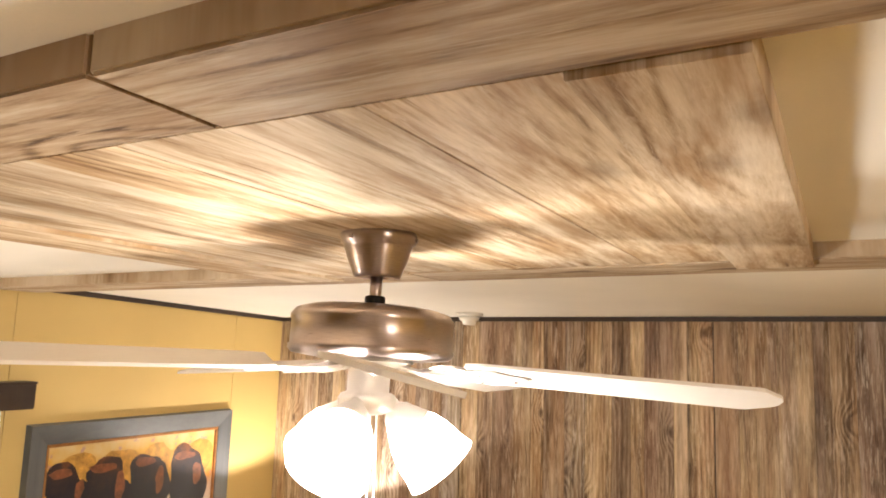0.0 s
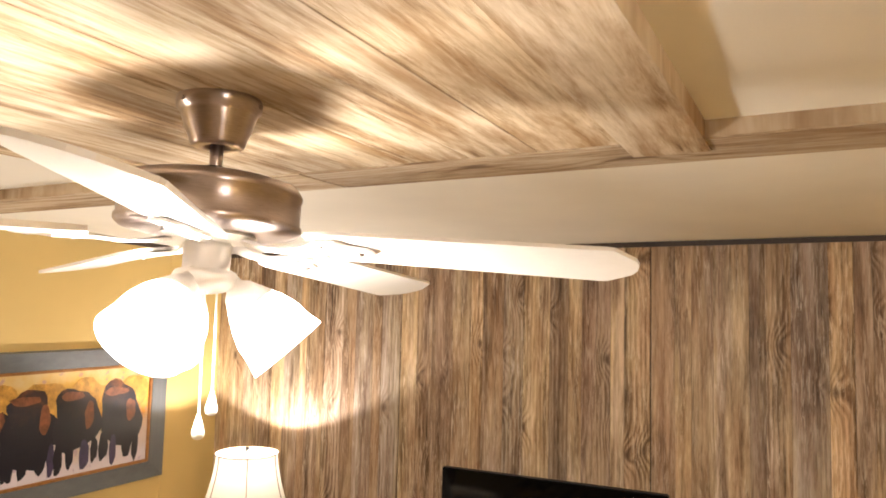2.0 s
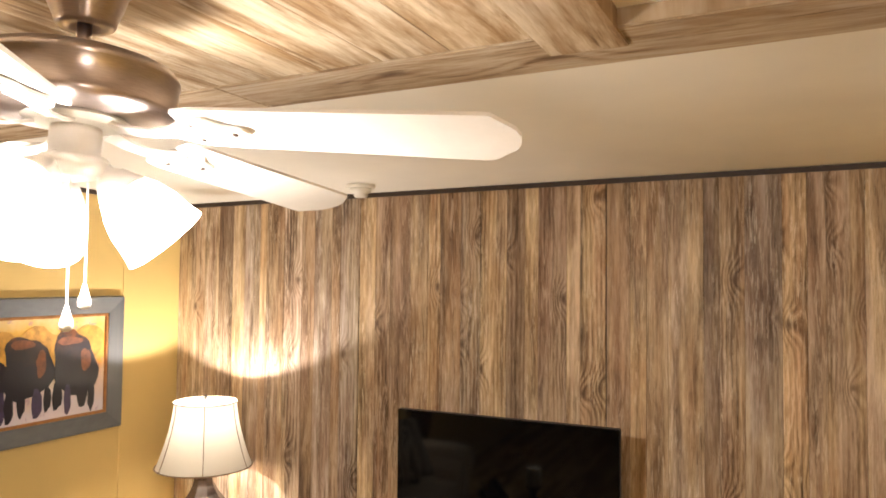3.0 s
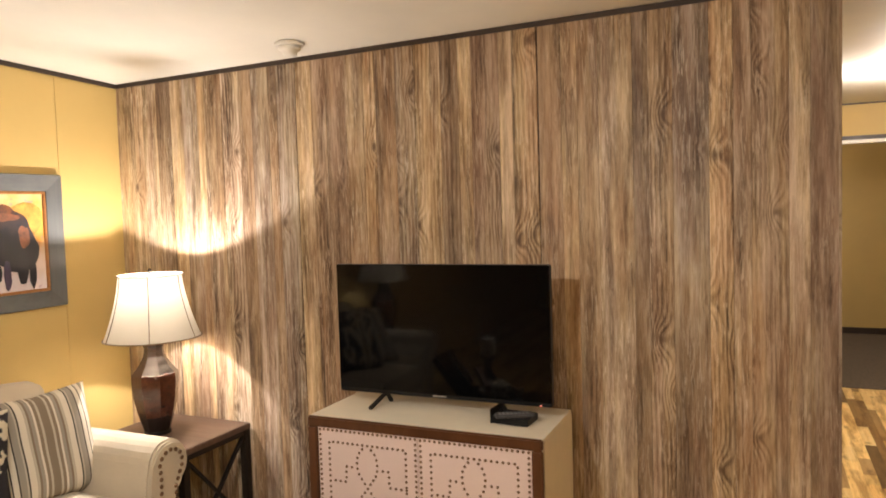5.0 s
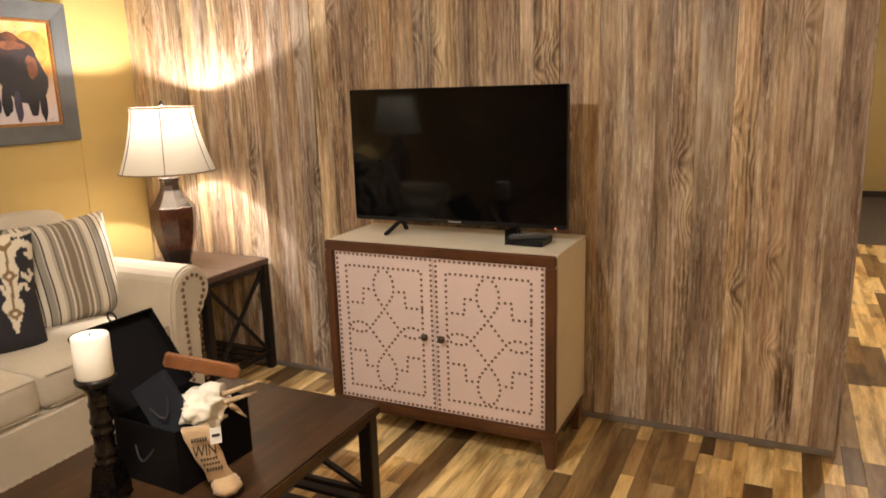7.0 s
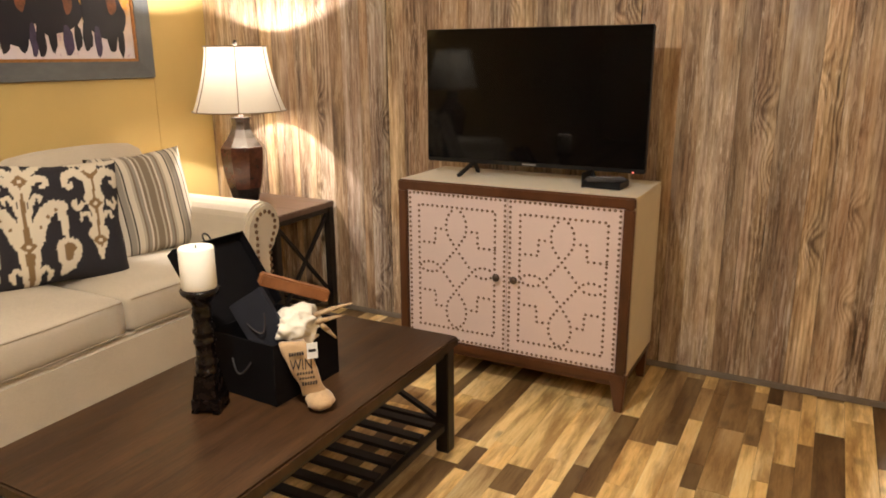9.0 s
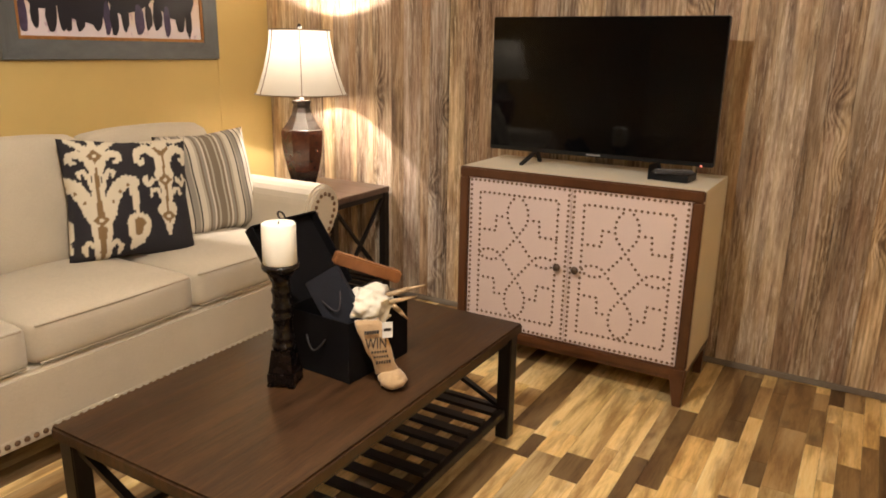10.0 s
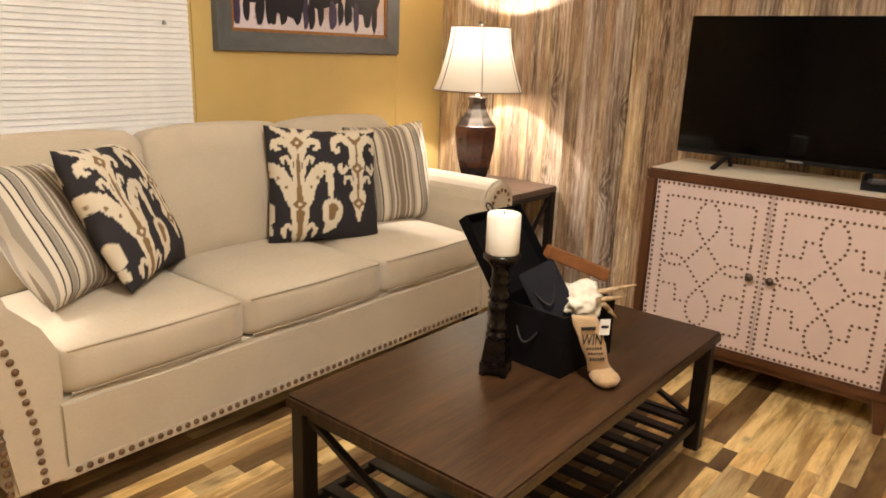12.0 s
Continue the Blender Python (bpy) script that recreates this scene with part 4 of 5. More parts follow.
nail_mesh = dome_mesh(0.0105, 0.007, nail, "nailhead")
for side in (1, -1):
    cy = SY1 + 0.125 if side > 0 else SY0 - 0.125
    out = arm_outline(0.0)
    lean = 0.085 if side < 0 else 0.0

    def flare(y, z, foot=0.15):
        """The arm by the window leans outwards towards its top."""
        t = min(1.0, max(0.0, (z - foot) / (0.60 - foot)))
        return y * side - lean * t * t * (1.6 - 0.6 * t), z
    flip = [flare(y, z, 0.50) for y, z in out]
    bm = extrude(flip, -2.73, SX - 0.012)
    arm = part("arm", bm, linen, sofa, smooth=False, m=pose(0, cy, 0))
    face = [(0.0 + (y + 0.05 * (1 if z < 0.5 else 0)) * 0.93 - (0.047 if z < 0.5 else 0), 0.602 + (z - 0.602) * 0.93 if z > 0.45 else z + 0.01) for y, z in out]
    bm = extrude([flare(y, z) for y, z in face], SX - 0.013, SX + 0.010)
    edges_front = [e for e in bm.edges if all(v.co.x > SX for v in e.verts)]
    bmesh.ops.bevel(bm, geom=edges_front, offset=0.008, segments=2, affect="EDGES")
    panel = part("arm_front", bm, linen, arm, "padded scroll front with nailhead border")
    # nails follow the border of the scroll
    scroll = [(-0.052, 0.135), (-0.056, 0.30), (-0.062, 0.46)] + [(0.064 * math.cos(radians(205 - 17 * k)), 0.603 + 0.064 * math.sin(radians(205 - 17 * k))) for k in range(15)] + [(0.020, 0.50), (0.022, 0.32), (0.034, 0.135)]
    path = [Vector((0, *flare(y, z))) for y, z in scroll]
    seglen = [(b - a).length for a, b in zip(path, path[1:])]
    total, step, d = sum(seglen), 0.030, 0.0
    while d < total:
        k, e = 0, d
        while e > seglen[k]:
            e -= seglen[k]
            k += 1
        p = path[k].lerp(path[k + 1], e / seglen[k])
        piece("nailhead", nail_mesh, panel, pose(SX + 0.0098, p.y, p.z, 0, 90, 0))
        d += step
n_front = int((SY1 - SY0) / 0.030)
front_strip = part("base_welt", box(SX - 0.004, SX + 0.004, SY0 - 0.03, SY1 + 0.03, 0.108, 0.145, 0.003), linen, sofa, "fabric welt with a row of nailheads")
for i in range(n_front):
    piece("nailhead", nail_mesh, front_strip, pose(SX + 0.0035, SY0 + 0.016 + i * 0.030, 0.128, 0, 90, 0))
for x in (-1.95, -2.66):
    for y in (0.72, 2.65):
        part("leg", box(x - 0.03, x + 0.03, y - 0.03, y + 0.03, 0.0, 0.107, 0.006), espresso, sofa, "dark wooden block foot")

# pillows lean on the back cushions
pm_i, pm_s = motif(mesh_of(pillow_bm(0.48, 0.48, 0.15, 110), "scatter_pillow", ikat, True), 0.48), mesh_of(pillow_bm(0.45, 0.47, 0.15), "scatter_pillow", stripe, True)
for mesh, m, lab in (
    (pm_i, pose(-2.265, 2.012, 0.716, -15, 3, 68), "square pillow with navy, cream and tan ikat motif"),
    (pm_s, pose(-2.320, 2.470, 0.705, -13, -2, 80), "square pillow with cream, black and taupe stripes"),
    (pm_i, pose(-2.300, 1.185, 0.722, -27, 3, 130), "navy, cream and tan ikat pillow tipped against its neighbour"),
    (pm_s, pose(-2.290, 0.945, 0.700, -33, 6, 126), "cream, black and taupe striped pillow slumped by the arm"),
):
    tagged(new("scatter_pillow", mesh), lab, "pillow", "pillows on the sofa").matrix_basis = m

# ---------------------------------------------------------------- end table
et = thing("end_table", pose(-2.225, 3.105, 0), "square end table with wooden top and dark metal X-braced frame", "table", "pair of end tables")
part("tabletop", box(-0.29, 0.29, -0.235, 0.235, 0.573, 0.603, 0.004), warm_top, et)
for x in (-0.268, 0.268):
    for y in (-0.213, 0.213):
        part("leg", box(x - 0.019, x + 0.019, y - 0.019, y + 0.019, 0, 0.573, 0.002), dark_metal, et)
for y in (-0.213, 0.213):
    part("rail", box(-0.249, 0.249, y - 0.012, y + 0.012, 0.545, 0.572, 0.002), dark_metal, et)
    part("rail", box(-0.249, 0.249, y - 0.012, y + 0.012, 0.075, 0.10, 0.002), dark_metal, et)
for x in (-0.268, 0.268):
    part("rail", box(x - 0.012, x + 0.012, -0.194, 0.194, 0.545, 0.572, 0.002), dark_metal, et)
    part("rail", box(x - 0.012, x + 0.012, -0.194, 0.194, 0.075, 0.10, 0.002), dark_metal, et)
    part("cross_brace", bar((x, -0.20, 0.10), (x, 0.20, 0.545), 0.018, 0.014), dark_metal, et)
    part("cross_brace", bar((x + 0.001, 0.20, 0.10), (x + 0.001, -0.20, 0.545), 0.018, 0.014), dark_metal, et)
for i in range(6):
    y = -0.16 + i * 0.064
    part("shelf_slat", box(-0.255, 0.255, y - 0.014, y + 0.014, 0.101, 0.112, 0.002), dark_metal, et)

# ---------------------------------------------------------------- table lamp
LX, LY, LZ = -2.268, 3.048, 0.603
lamp = thing("table_lamp", pose(LX, LY, LZ, 0, 0, 12), "red-brown glazed urn lamp with lit cream shade on end table", "table lamp", "pair of table lamps")
part("foot", lathe([(0.062, 0.0), (0.064, 0.004), (0.064, 0.014), (0.060, 0.018)], 24), black_plastic, lamp)
urn = [(0.058, 0.018), (0.070, 0.06), (0.086, 0.12), (0.098, 0.185), (0.104, 0.245), (0.105, 0.285), (0.103, 0.302), (0.098, 0.306), (0.074, 0.345), (0.052, 0.385), (0.046, 0.41), (0.045, 0.425), (0.050, 0.437), (0.050, 0.445), (0.02, 0.447)]
urn = [(r * 1.06 if z < 0.31 else r, z) for r, z in urn]
part("urn", lathe(urn, 8), ceramic, lamp, "octagonal red-brown glazed urn with bronze shoulder")
part("stem", lathe([(0.012, 0.445), (0.013, 0.455), (0.010, 0.46), (0.010, 0.62), (0.015, 0.625), (0.015, 0.665)], 14), nickel, lamp)
SHZ0, SHZ1, SR0, SR1 = 0.477, 0.785, 0.228, 0.150


def shade_r(t):
    """Bell flare from the top (t=1) to the bottom."""
    return SR1 + (SR0 - SR1) * ((1 - t) ** 1.55)


NP = 6
bm = bmesh.new()
rows = []
for j in range(13):
    t = j / 12
    row = []
    for i in range(NP * 8):
        a = 2 * math.pi * i / (NP * 8)
        q = (i % 8) / 8 * 2 - 1
        r = shade_r(t) * (1 - 0.022 * (1 - q * q))
        row.append(bm.verts.new((r * math.cos(a), r * math.sin(a), SHZ0 + (SHZ1 - SHZ0) * t)))
    rows.append(row)
for a, b in zip(rows, rows[1:]):
    for i in range(NP * 8):
        bm.faces.new((a[i], a[(i + 1) % (NP * 8)], b[(i + 1) % (NP * 8)], b[i]))
shade = part("shade", bm, shade_cloth, lamp, "cream cloth bell shade, lit from inside", True)
for i in range(NP):
    a = 2 * math.pi * i / NP
    pts = [((shade_r(j / 12) + 0.0015) * math.cos(a), (shade_r(j / 12) + 0.0015) * math.sin(a), SHZ0 + (SHZ1 - SHZ0) * j / 12) for j in range(13)]
    part("seam", tube(pts, 0.0022, 5), shade_trim, shade)
for r, z in ((SR0, SHZ0), (SR1, SHZ1)):
    pts = [(r * math.cos(2 * math.pi * i / 48), r * math.sin(2 * math.pi * i / 48), z) for i in range(49)]
    part("binding", tube(pts, 0.0035, 5), shade_trim, shade, "brown binding")
part("harp", tube([(0.0, 0.012, 0.505)] + [(0, 0.062 * math.sin(math.pi * k / 10) + 0.004, 0.51 + 0.27 * k / 10) for k in range(1, 10)] + [(0, 0, 0.785)], 0.002, 6), nickel, lamp)
for a in (0, 120, 240):
    part("spider_arm", rod((0, 0, 0.783), (SR1 * math.cos(radians(a)), SR1 * math.sin(radians(a)), 0.783), 0.0018, 6), nickel, lamp)
part("finial", lathe([(0.006, 0.783), (0.007, 0.79), (0.012, 0.798), (0.010, 0.808), (0.004, 0.815), (0.001, 0.817)], 12), dark_metal, lamp, smooth=True)
bulb = part("bulb", lathe([(0.010, 0.662), (0.013, 0.672), (0.026, 0.692), (0.030, 0.710), (0.026, 0.728), (0.014, 0.738), (0.001, 0.741)], 16), mat_frosted("lit_bulb", WARM, 25.0, 0.9), lamp, "lit frosted bulb", True)
ld = bpy.data.lights.new("lamp_bulb_light", "POINT")
ld.energy, ld.color, ld.shadow_soft_size = LAMP_WATTS, (1.0, 0.895, 0.82), 0.014
new("lamp_bulb_light", ld).location = (LX, LY, LZ + 0.710)
# its twin stands past the other arm of the sofa
copy_thing(et, pose(-2.43, 0.265, 0))
copy_thing(lamp, pose(-2.45, 0.265, LZ, 0, 0, 12))
ld2 = ld.copy()
ld2.energy = FAR_LAMP_WATTS
new("lamp_bulb_light", ld2).location = (-2.45, 0.265, LZ + 0.710)

# ---------------------------------------------------------------- media cabinet
CX, CY = -0.7295, 3.05
cab = thing("media_cabinet", pose(CX, CY, 0), "cream two-door cabinet with walnut frame and nailhead-patterned blush doors", "cabinet")
W2, D0, D1, ZB, ZT = 0.4925, -0.205, 0.20, 0.135, 0.843
part("top_panel", box(-W2, W2, D0 + 0.006, D1, ZT - 0.012, ZT, 0.002), cream_wood, cab)
for s in (-1, 1):
    bm = box(s * W2 - (0.03 if s > 0 else 0), s * W2 + (0.03 if s < 0 else 0), D0 + 0.006, D1, ZB + 0.02, ZT - 0.012, 0.002)
    sp = part("side_panel", bm, cream_wood, cab)
    for y0, y1, z0, z1 in ((D0 + 0.008, D0 + 0.03, ZB + 0.022, ZT - 0.014), (D1 - 0.03, D1 - 0.001, ZB + 0.022, ZT - 0.014)):
        x = s * (W2 + 0.0015)
        part("side_stile", box(min(x, x - s * 0.01), max(x, x - s * 0.01), y0, y1, z0, z1, 0.001), cream_wood, sp)
part("back_panel", box(-W2 + 0.03, W2 - 0.03, D1 - 0.012, D1 - 0.002, ZB, ZT - 0.012), cream_wood, cab)
part("bottom_panel", box(-W2, W2, D0 + 0.006, D1, ZB, ZB + 0.02), walnut, cab)
fw = 0.04
for x0, x1, z0, z1 in ((-W2, W2, ZT - fw, ZT + 0.001), (-W2, W2, ZB - 0.004, ZB + 0.03), (-W2, -W2 + fw, ZB + 0.03, ZT - fw), (W2 - fw, W2, ZB + 0.03, ZT - fw)):
    part("frame_rail", box(x0, x1, D0 - 0.014, D0 + 0.006, z0, z1, 0.005, 2), walnut, cab, "walnut-stained front frame")
part("apron", box(-W2 + 0.04, W2 - 0.04, D0 + 0.004, D0 + 0.022, ZB - 0.03, ZB - 0.004, 0.003), walnut, cab)
for sx in (-1, 1):
    for y, s2 in ((D0 + 0.022, 1), (D1 - 0.03, -1)):
        bm = bmesh.new()
        cxl = sx * (W2 - 0.032)
        t = [bm.verts.new((cxl + dx * 0.030, y + dy * 0.026, ZB)) for dx, dy in ((-1, -1), (1, -1), (1, 1), (-1, 1))]
        f = [bm.verts.new((cxl + sx * 0.008 + dx * 0.015, y - s2 * 0.004 + dy * 0.015, 0)) for dx, dy in ((-1, -1), (1, -1), (1, 1), (-1, 1))]
        bm.faces.new(t)
        bm.faces.new(f[::-1])
        for k in range(4):
            bm.faces.new((t[k], t[(k + 1) % 4], f[(k + 1) % 4], f[k]))
        bmesh.ops.bevel(bm, geom=bm.edges[:], offset=0.003, segments=1, affect="EDGES")
        part("leg", bm, walnut, cab, "tapered walnut leg")


def dotted(points, step, skip=0.0):
    """Points at an even step along a polyline."""
    pts = [Vector((a, b)) for a, b in points]
    seg = [(q - p).length for p, q in zip(pts, pts[1:])]
    tot = sum(seg)
    n = max(2, round(tot / step))
    res = []
    for i in range(n + 1):
        e, k = tot * i / n, 0
        while k < len(seg) - 1 and e > seg[k]:
            e -= seg[k]
            k += 1
        res.append(pts[k].lerp(pts[k + 1], min(1, e / seg[k])))
    return res


def nail_pattern(w, h):
    """Border, inner border and fretwork of loops and keys, in metres from the door's centre."""
    dots = []
    bw, bh = w / 2 - 0.010, h / 2 - 0.010
    dots += dotted([(-bw, -bh), (bw, -bh), (bw, bh), (-bw, bh), (-bw, -bh)], 0.0205)
    iw, ih = w / 2 - 0.052, h / 2 - 0.058
    dots += dotted([(-iw, -ih), (iw, -ih), (iw, ih), (-iw, ih), (-iw, -ih)], 0.0225)

    def ell(cx, cy, rx, ry, a0, a1):
        return [(cx + rx * math.cos(radians(a0 + (a1 - a0) * i / 16)), cy + ry * math.sin(radians(a0 + (a1 - a0) * i / 16))) for i in range(17)]
    for s in (1, -1):
        dots += dotted([(0.0, s * ih * 0.34)] + [(x, s * y) for x, y in ell(0, ih * 0.70, iw * 0.27, ih * 0.27, -60, 240)] + [(0.0, s * ih * 0.34)], 0.0225)
        for q in (1, -1):
            dots += dotted([(0, s * ih * 0.34), (q * iw * 0.42, 0)], 0.024)
            dots += dotted([(q * iw, s * ih * 0.40), (q * iw * 0.56, s * ih * 0.40), (q * iw * 0.56, s * ih * 0.64), (q * iw * 0.27, s * ih * 0.64)], 0.0235)
    for q in (1, -1):
        dots += dotted([(q * iw * 0.42, 0)] + [(q * iw * 0.71 + iw * 0.26 * math.cos(radians(180 - 22.5 * i)) * q, ih * 0.085 * math.sin(radians(22.5 * i))) for i in range(17)], 0.023)
    kept = []
    for d in dots:
        if all((d - e).length > 0.009 for e in kept):
            kept.append(d)
    return kept


DW, DH = 0.4485, 0.637
small_nail = dome_mesh(0.0062, 0.0035, nail, "nailhead", 6)
for s in (-1, 1):
    door = part("door", box(-DW / 2, DW / 2, -0.008, 0.008, -DH / 2, DH / 2, 0.002), pinkish, cab, "blush linen door panel with nailhead fretwork", m=pose(s * (DW / 2 + 0.0012), D0 + 0.004, 0.484))
    for p in nail_pattern(DW, DH):
        piece("nailhead", small_nail, door, pose(p.x, -0.008, p.y, 90, 0, 0))
    part("knob", lathe([(0.005, 0), (0.005, 0.012), (0.014, 0.018), (0.016, 0.024), (0.012, 0.030), (0.002, 0.032)], 16), plain("antique_bronze_" + str(s), (0.12, 0.09, 0.07), 0.3, 0.9), door, "round bronze knob", True, pose(-s * (DW / 2 - 0.036), -0.008, -0.002, 90, 0, 0))

# ---------------------------------------------------------------- television, set-top box, remote
tv = thing("television", pose(-0.734, 3.085, 0.843, 0, 0, 0.6), "flat black television standing on the cream cabinet, switched off", "television")
part("body", box(-0.469, 0.469, -0.022, 0.012, 0.052, 0.600, 0.004), black_plastic, tv)
part("rear_housing", box(-0.33, 0.33, 0.012, 0.045, 0.07, 0.40, 0.012), black_plastic, tv)
part("screen", box(-0.466, 0.466, -0.0245, -0.0225, 0.070, 0.597), screen_glass, tv, "glossy black screen")
part("logo_bar", box(-0.03, 0.03, -0.0245, -0.0215, 0.058, 0.064), plain("silver_print", (0.45, 0.45, 0.45), 0.3, 0.6), tv, "small silver maker's mark")
for s in (-1, 1):
    bm = bar((s * 0.255, 0.0, 0.056), (s * 0.285, -0.095, 0.006), 0.018, 0.010)
    bar((s * 0.255, 0.0, 0.056), (s * 0.258, 0.045, 0.006), 0.016, 0.010, bm)
    part("foot", bm, black_plastic, tv, "splayed black foot")
part("indicator", lathe([(0.004, 0), (0.003, 0.002), (0.0005, 0.003)], 10), led_red, tv, "glowing red indicator", m=pose(0.425, -0.022, 0.056, 90, 0, 0))
stb = thing("set_top_box", pose(-0.400, 3.02, 0.843, 0, 0, -4), "small black receiver box lying on the cream cabinet", "receiver")
part("case", box(-0.075, 0.075, -0.055, 0.055, 0.002, 0.03, 0.003), black_plastic, stb)
part("front_lip", box(-0.077, -0.071, -0.058, 0.05, 0.0, 0.058, 0.002), black_plastic, stb)
rem = thing("remote_control", pose(-0.390, 2.985, 0.8735, 0, 0, -62), "dark grey remote control lying on the receiver", "remote control")
part("shell", box(-0.022, 0.022, -0.075, 0.075, 0, 0.014, 0.005), plain("dark_grey_plastic", (0.05, 0.05, 0.055), 0.4), rem)
bt = mesh_of(box(-0.004, 0.004, -0.0035, 0.0035, 0, 0.003, 0.001, 1), "button", plain("grey_rubber", (0.22, 0.22, 0.23), 0.6))
for i in range(8):
    for j in (-1, 0, 1):
        piece("button", bt, rem, pose(j * 0.012, -0.055 + i * 0.015, 0.0125))

# ---------------------------------------------------------------- coffee table
ct = thing("coffee_table", pose(-1.025, 1.715, 0), "long dark-stained coffee table with metal frame and slatted shelf", "table")
CW, CL, CH = 0.335, 0.625, 0.42
part("tabletop", box(-CW, CW, -CL, CL, CH - 0.036, CH, 0.006, 2), espresso, ct, "dark-stained plank top with open grain")
for x in (-1, 1):
    for y in (-1, 1):
        part("leg", box(x * (CW - 0.035) - 0.024, x * (CW - 0.035) + 0.024, y * (CL - 0.035) - 0.024, y * (CL - 0.035) + 0.024, 0, CH - 0.036, 0.003), dark_metal, ct)
xi, yi = CW - 0.035, CL - 0.035
for s in (-1, 1):
    part("long_rail", box(s * xi - 0.012, s * xi + 0.012, -yi + 0.024, yi - 0.024, 0.085, 0.112, 0.002), dark_metal, ct)
    part("end_rail", box(-xi + 0.024, xi - 0.024, s * yi - 0.012, s * yi + 0.012, 0.085, 0.112, 0.002), dark_metal, ct)
    part("long_rail", box(s * xi - 0.012, s * xi + 0.012, -yi + 0.024, yi - 0.024, CH - 0.062, CH - 0.037, 0.002), dark_metal, ct)
    part("end_rail", box(-xi + 0.024, xi - 0.024, s * yi - 0.012, s * yi + 0.012, CH - 0.062, CH - 0.037, 0.002), dark_metal, ct)
    part("cross_brace", bar((-xi + 0.02, s * yi, 0.11), (xi - 0.02, s * yi, CH - 0.06), 0.020, 0.014), dark_metal, ct)
    part("cross_brace", bar((xi - 0.02, s * yi + 0.001, 0.11), (-xi + 0.02, s * yi + 0.001, CH - 0.06), 0.020, 0.014), dark_metal, ct)
slat_m = mesh_of(box(-xi + 0.005, xi - 0.005, -0.019, 0.019, 0.0, 0.014, 0.002, 1), "shelf_slat", dark_metal)
for i in range(13):
    piece("shelf_slat", slat_m, ct, pose(0, -yi + 0.07 + i * (2 * yi - 0.14) / 12, 0.1125))

# ---------------------------------------------------------------- candle and holder
TZ = CH + 0.0005
hold = thing("candle_holder", pose(-1.050, 1.572, TZ, 0, 0, 22), "turned black-brown wooden pillar candle holder on the coffee table", "candle holder")
bm = box(-0.038, 0.038, -0.038, 0.038, 0.008, 0.042, 0.004)
for x in (-1, 1):
    for y in (-1, 1):
        box(x * 0.029 - 0.009, x * 0.029 + 0.009, y * 0.029 - 0.009, y * 0.029 + 0.009, 0, 0.009, bm=bm)
part("plinth", bm, black_wood, hold)
bm = bmesh.new()
lo = [bm.verts.new((a * 0.034, b * 0.034, 0.042)) for a, b in ((-1, -1), (1, -1), (1, 1), (-1, 1))]
hi = [bm.verts.new((a * 0.026, b * 0.026, 0.105)) for a, b in ((-1, -1), (1, -1), (1, 1), (-1, 1))]
bm.faces.new(lo[::-1])
bm.faces.new(hi)
for k in range(4):
    bm.faces.new((lo[k], lo[(k + 1) % 4], hi[(k + 1) % 4], hi[k]))
part("pedestal", bm, black_wood, hold)
prof = [(0.036, 0.105), (0.040, 0.110), (0.040, 0.116), (0.034, 0.120), (0.031, 0.128), (0.036, 0.134), (0.036, 0.140), (0.029, 0.146), (0.026, 0.170), (0.028, 0.186), (0.034, 0.192), (0.034, 0.198), (0.027, 0.204), (0.026, 0.214), (0.033, 0.220), (0.033, 0.227), (0.026, 0.233), (0.024, 0.258), (0.030, 0.264), (0.030, 0.270), (0.024, 0.276), (0.023, 0.296), (0.028, 0.304), (0.040, 0.318), (0.052, 0.328), (0.054, 0.338), (0.050, 0.342), (0.01, 0.342)]
prof = [(0.0235 + (r - 0.023) * 0.5 if z < 0.30 else r * 0.93, z) for r, z in prof]
part("turned_shaft", lathe(prof, 28), black_wood, hold, smooth=True)
cnd = thing("pillar_candle", pose(-1.050, 1.572, TZ + 0.3425), "ivory pillar candle standing on the dark holder", "candle")
part("wax", lathe([(0.043, 0), (0.0445, 0.003), (0.0445, 0.104), (0.042, 0.108), (0.036, 0.106), (0.02, 0.104)], 32), candle_wax, cnd, smooth=True)
part("wick", rod((0, 0, 0.103), (0.001, 0, 0.112), 0.0012, 6), ink, cnd)

# ---------------------------------------------------------------- black gift box and what is in it
BX, BY = -1.005, 1.795
gb = thing("gift_box", pose(BX, BY, TZ, 0, 0, -3), "open black paperboard gift box with its lid leaning back", "box")
bw2, bd2, bh, th = 0.118, 0.132, 0.175, 0.004
part("base", box(-bw2, bw2, -bd2, bd2, 0, th), cardboard_black, gb)
for b in (box(-bw2, bw2, -bd2, -bd2 + th, th, bh), box(-bw2, bw2, bd2 - th, bd2, th, bh), box(-bw2, -bw2 + th, -bd2 + th, bd2 - th, th, bh), box(bw2 - th, bw2, -bd2 + th, bd2 - th, th, bh)):
    part("side", b, cardboard_black, gb)
lid = part("lid", box(-0.006, 0.0, -bd2, bd2, 0.0, 0.25, 0.001, 1), cardboard_black, gb, "open black lid", m=pose(-bw2, 0, bh, 0, -37, 0))
bm = box(-0.0, 0.03, -bd2, -bd2 + 0.004, 0.0, 0.25)
box(0.0, 0.03, bd2 - 0.004, bd2, 0.0, 0.25, bm=bm)
box(0.0, 0.03, -bd2, bd2, 0.246, 0.25, bm=bm)
part("lid_rim", bm, cardboard_black, lid)
part("ribbon_loop", tube([(0, 0.02 + 0.012 * math.cos(a), 0.252 + 0.016 + 0.016 * math.sin(a)) for a in [k * math.pi / 6 - math.pi / 2 for k in range(13)]], 0.003, 6), ink, lid)
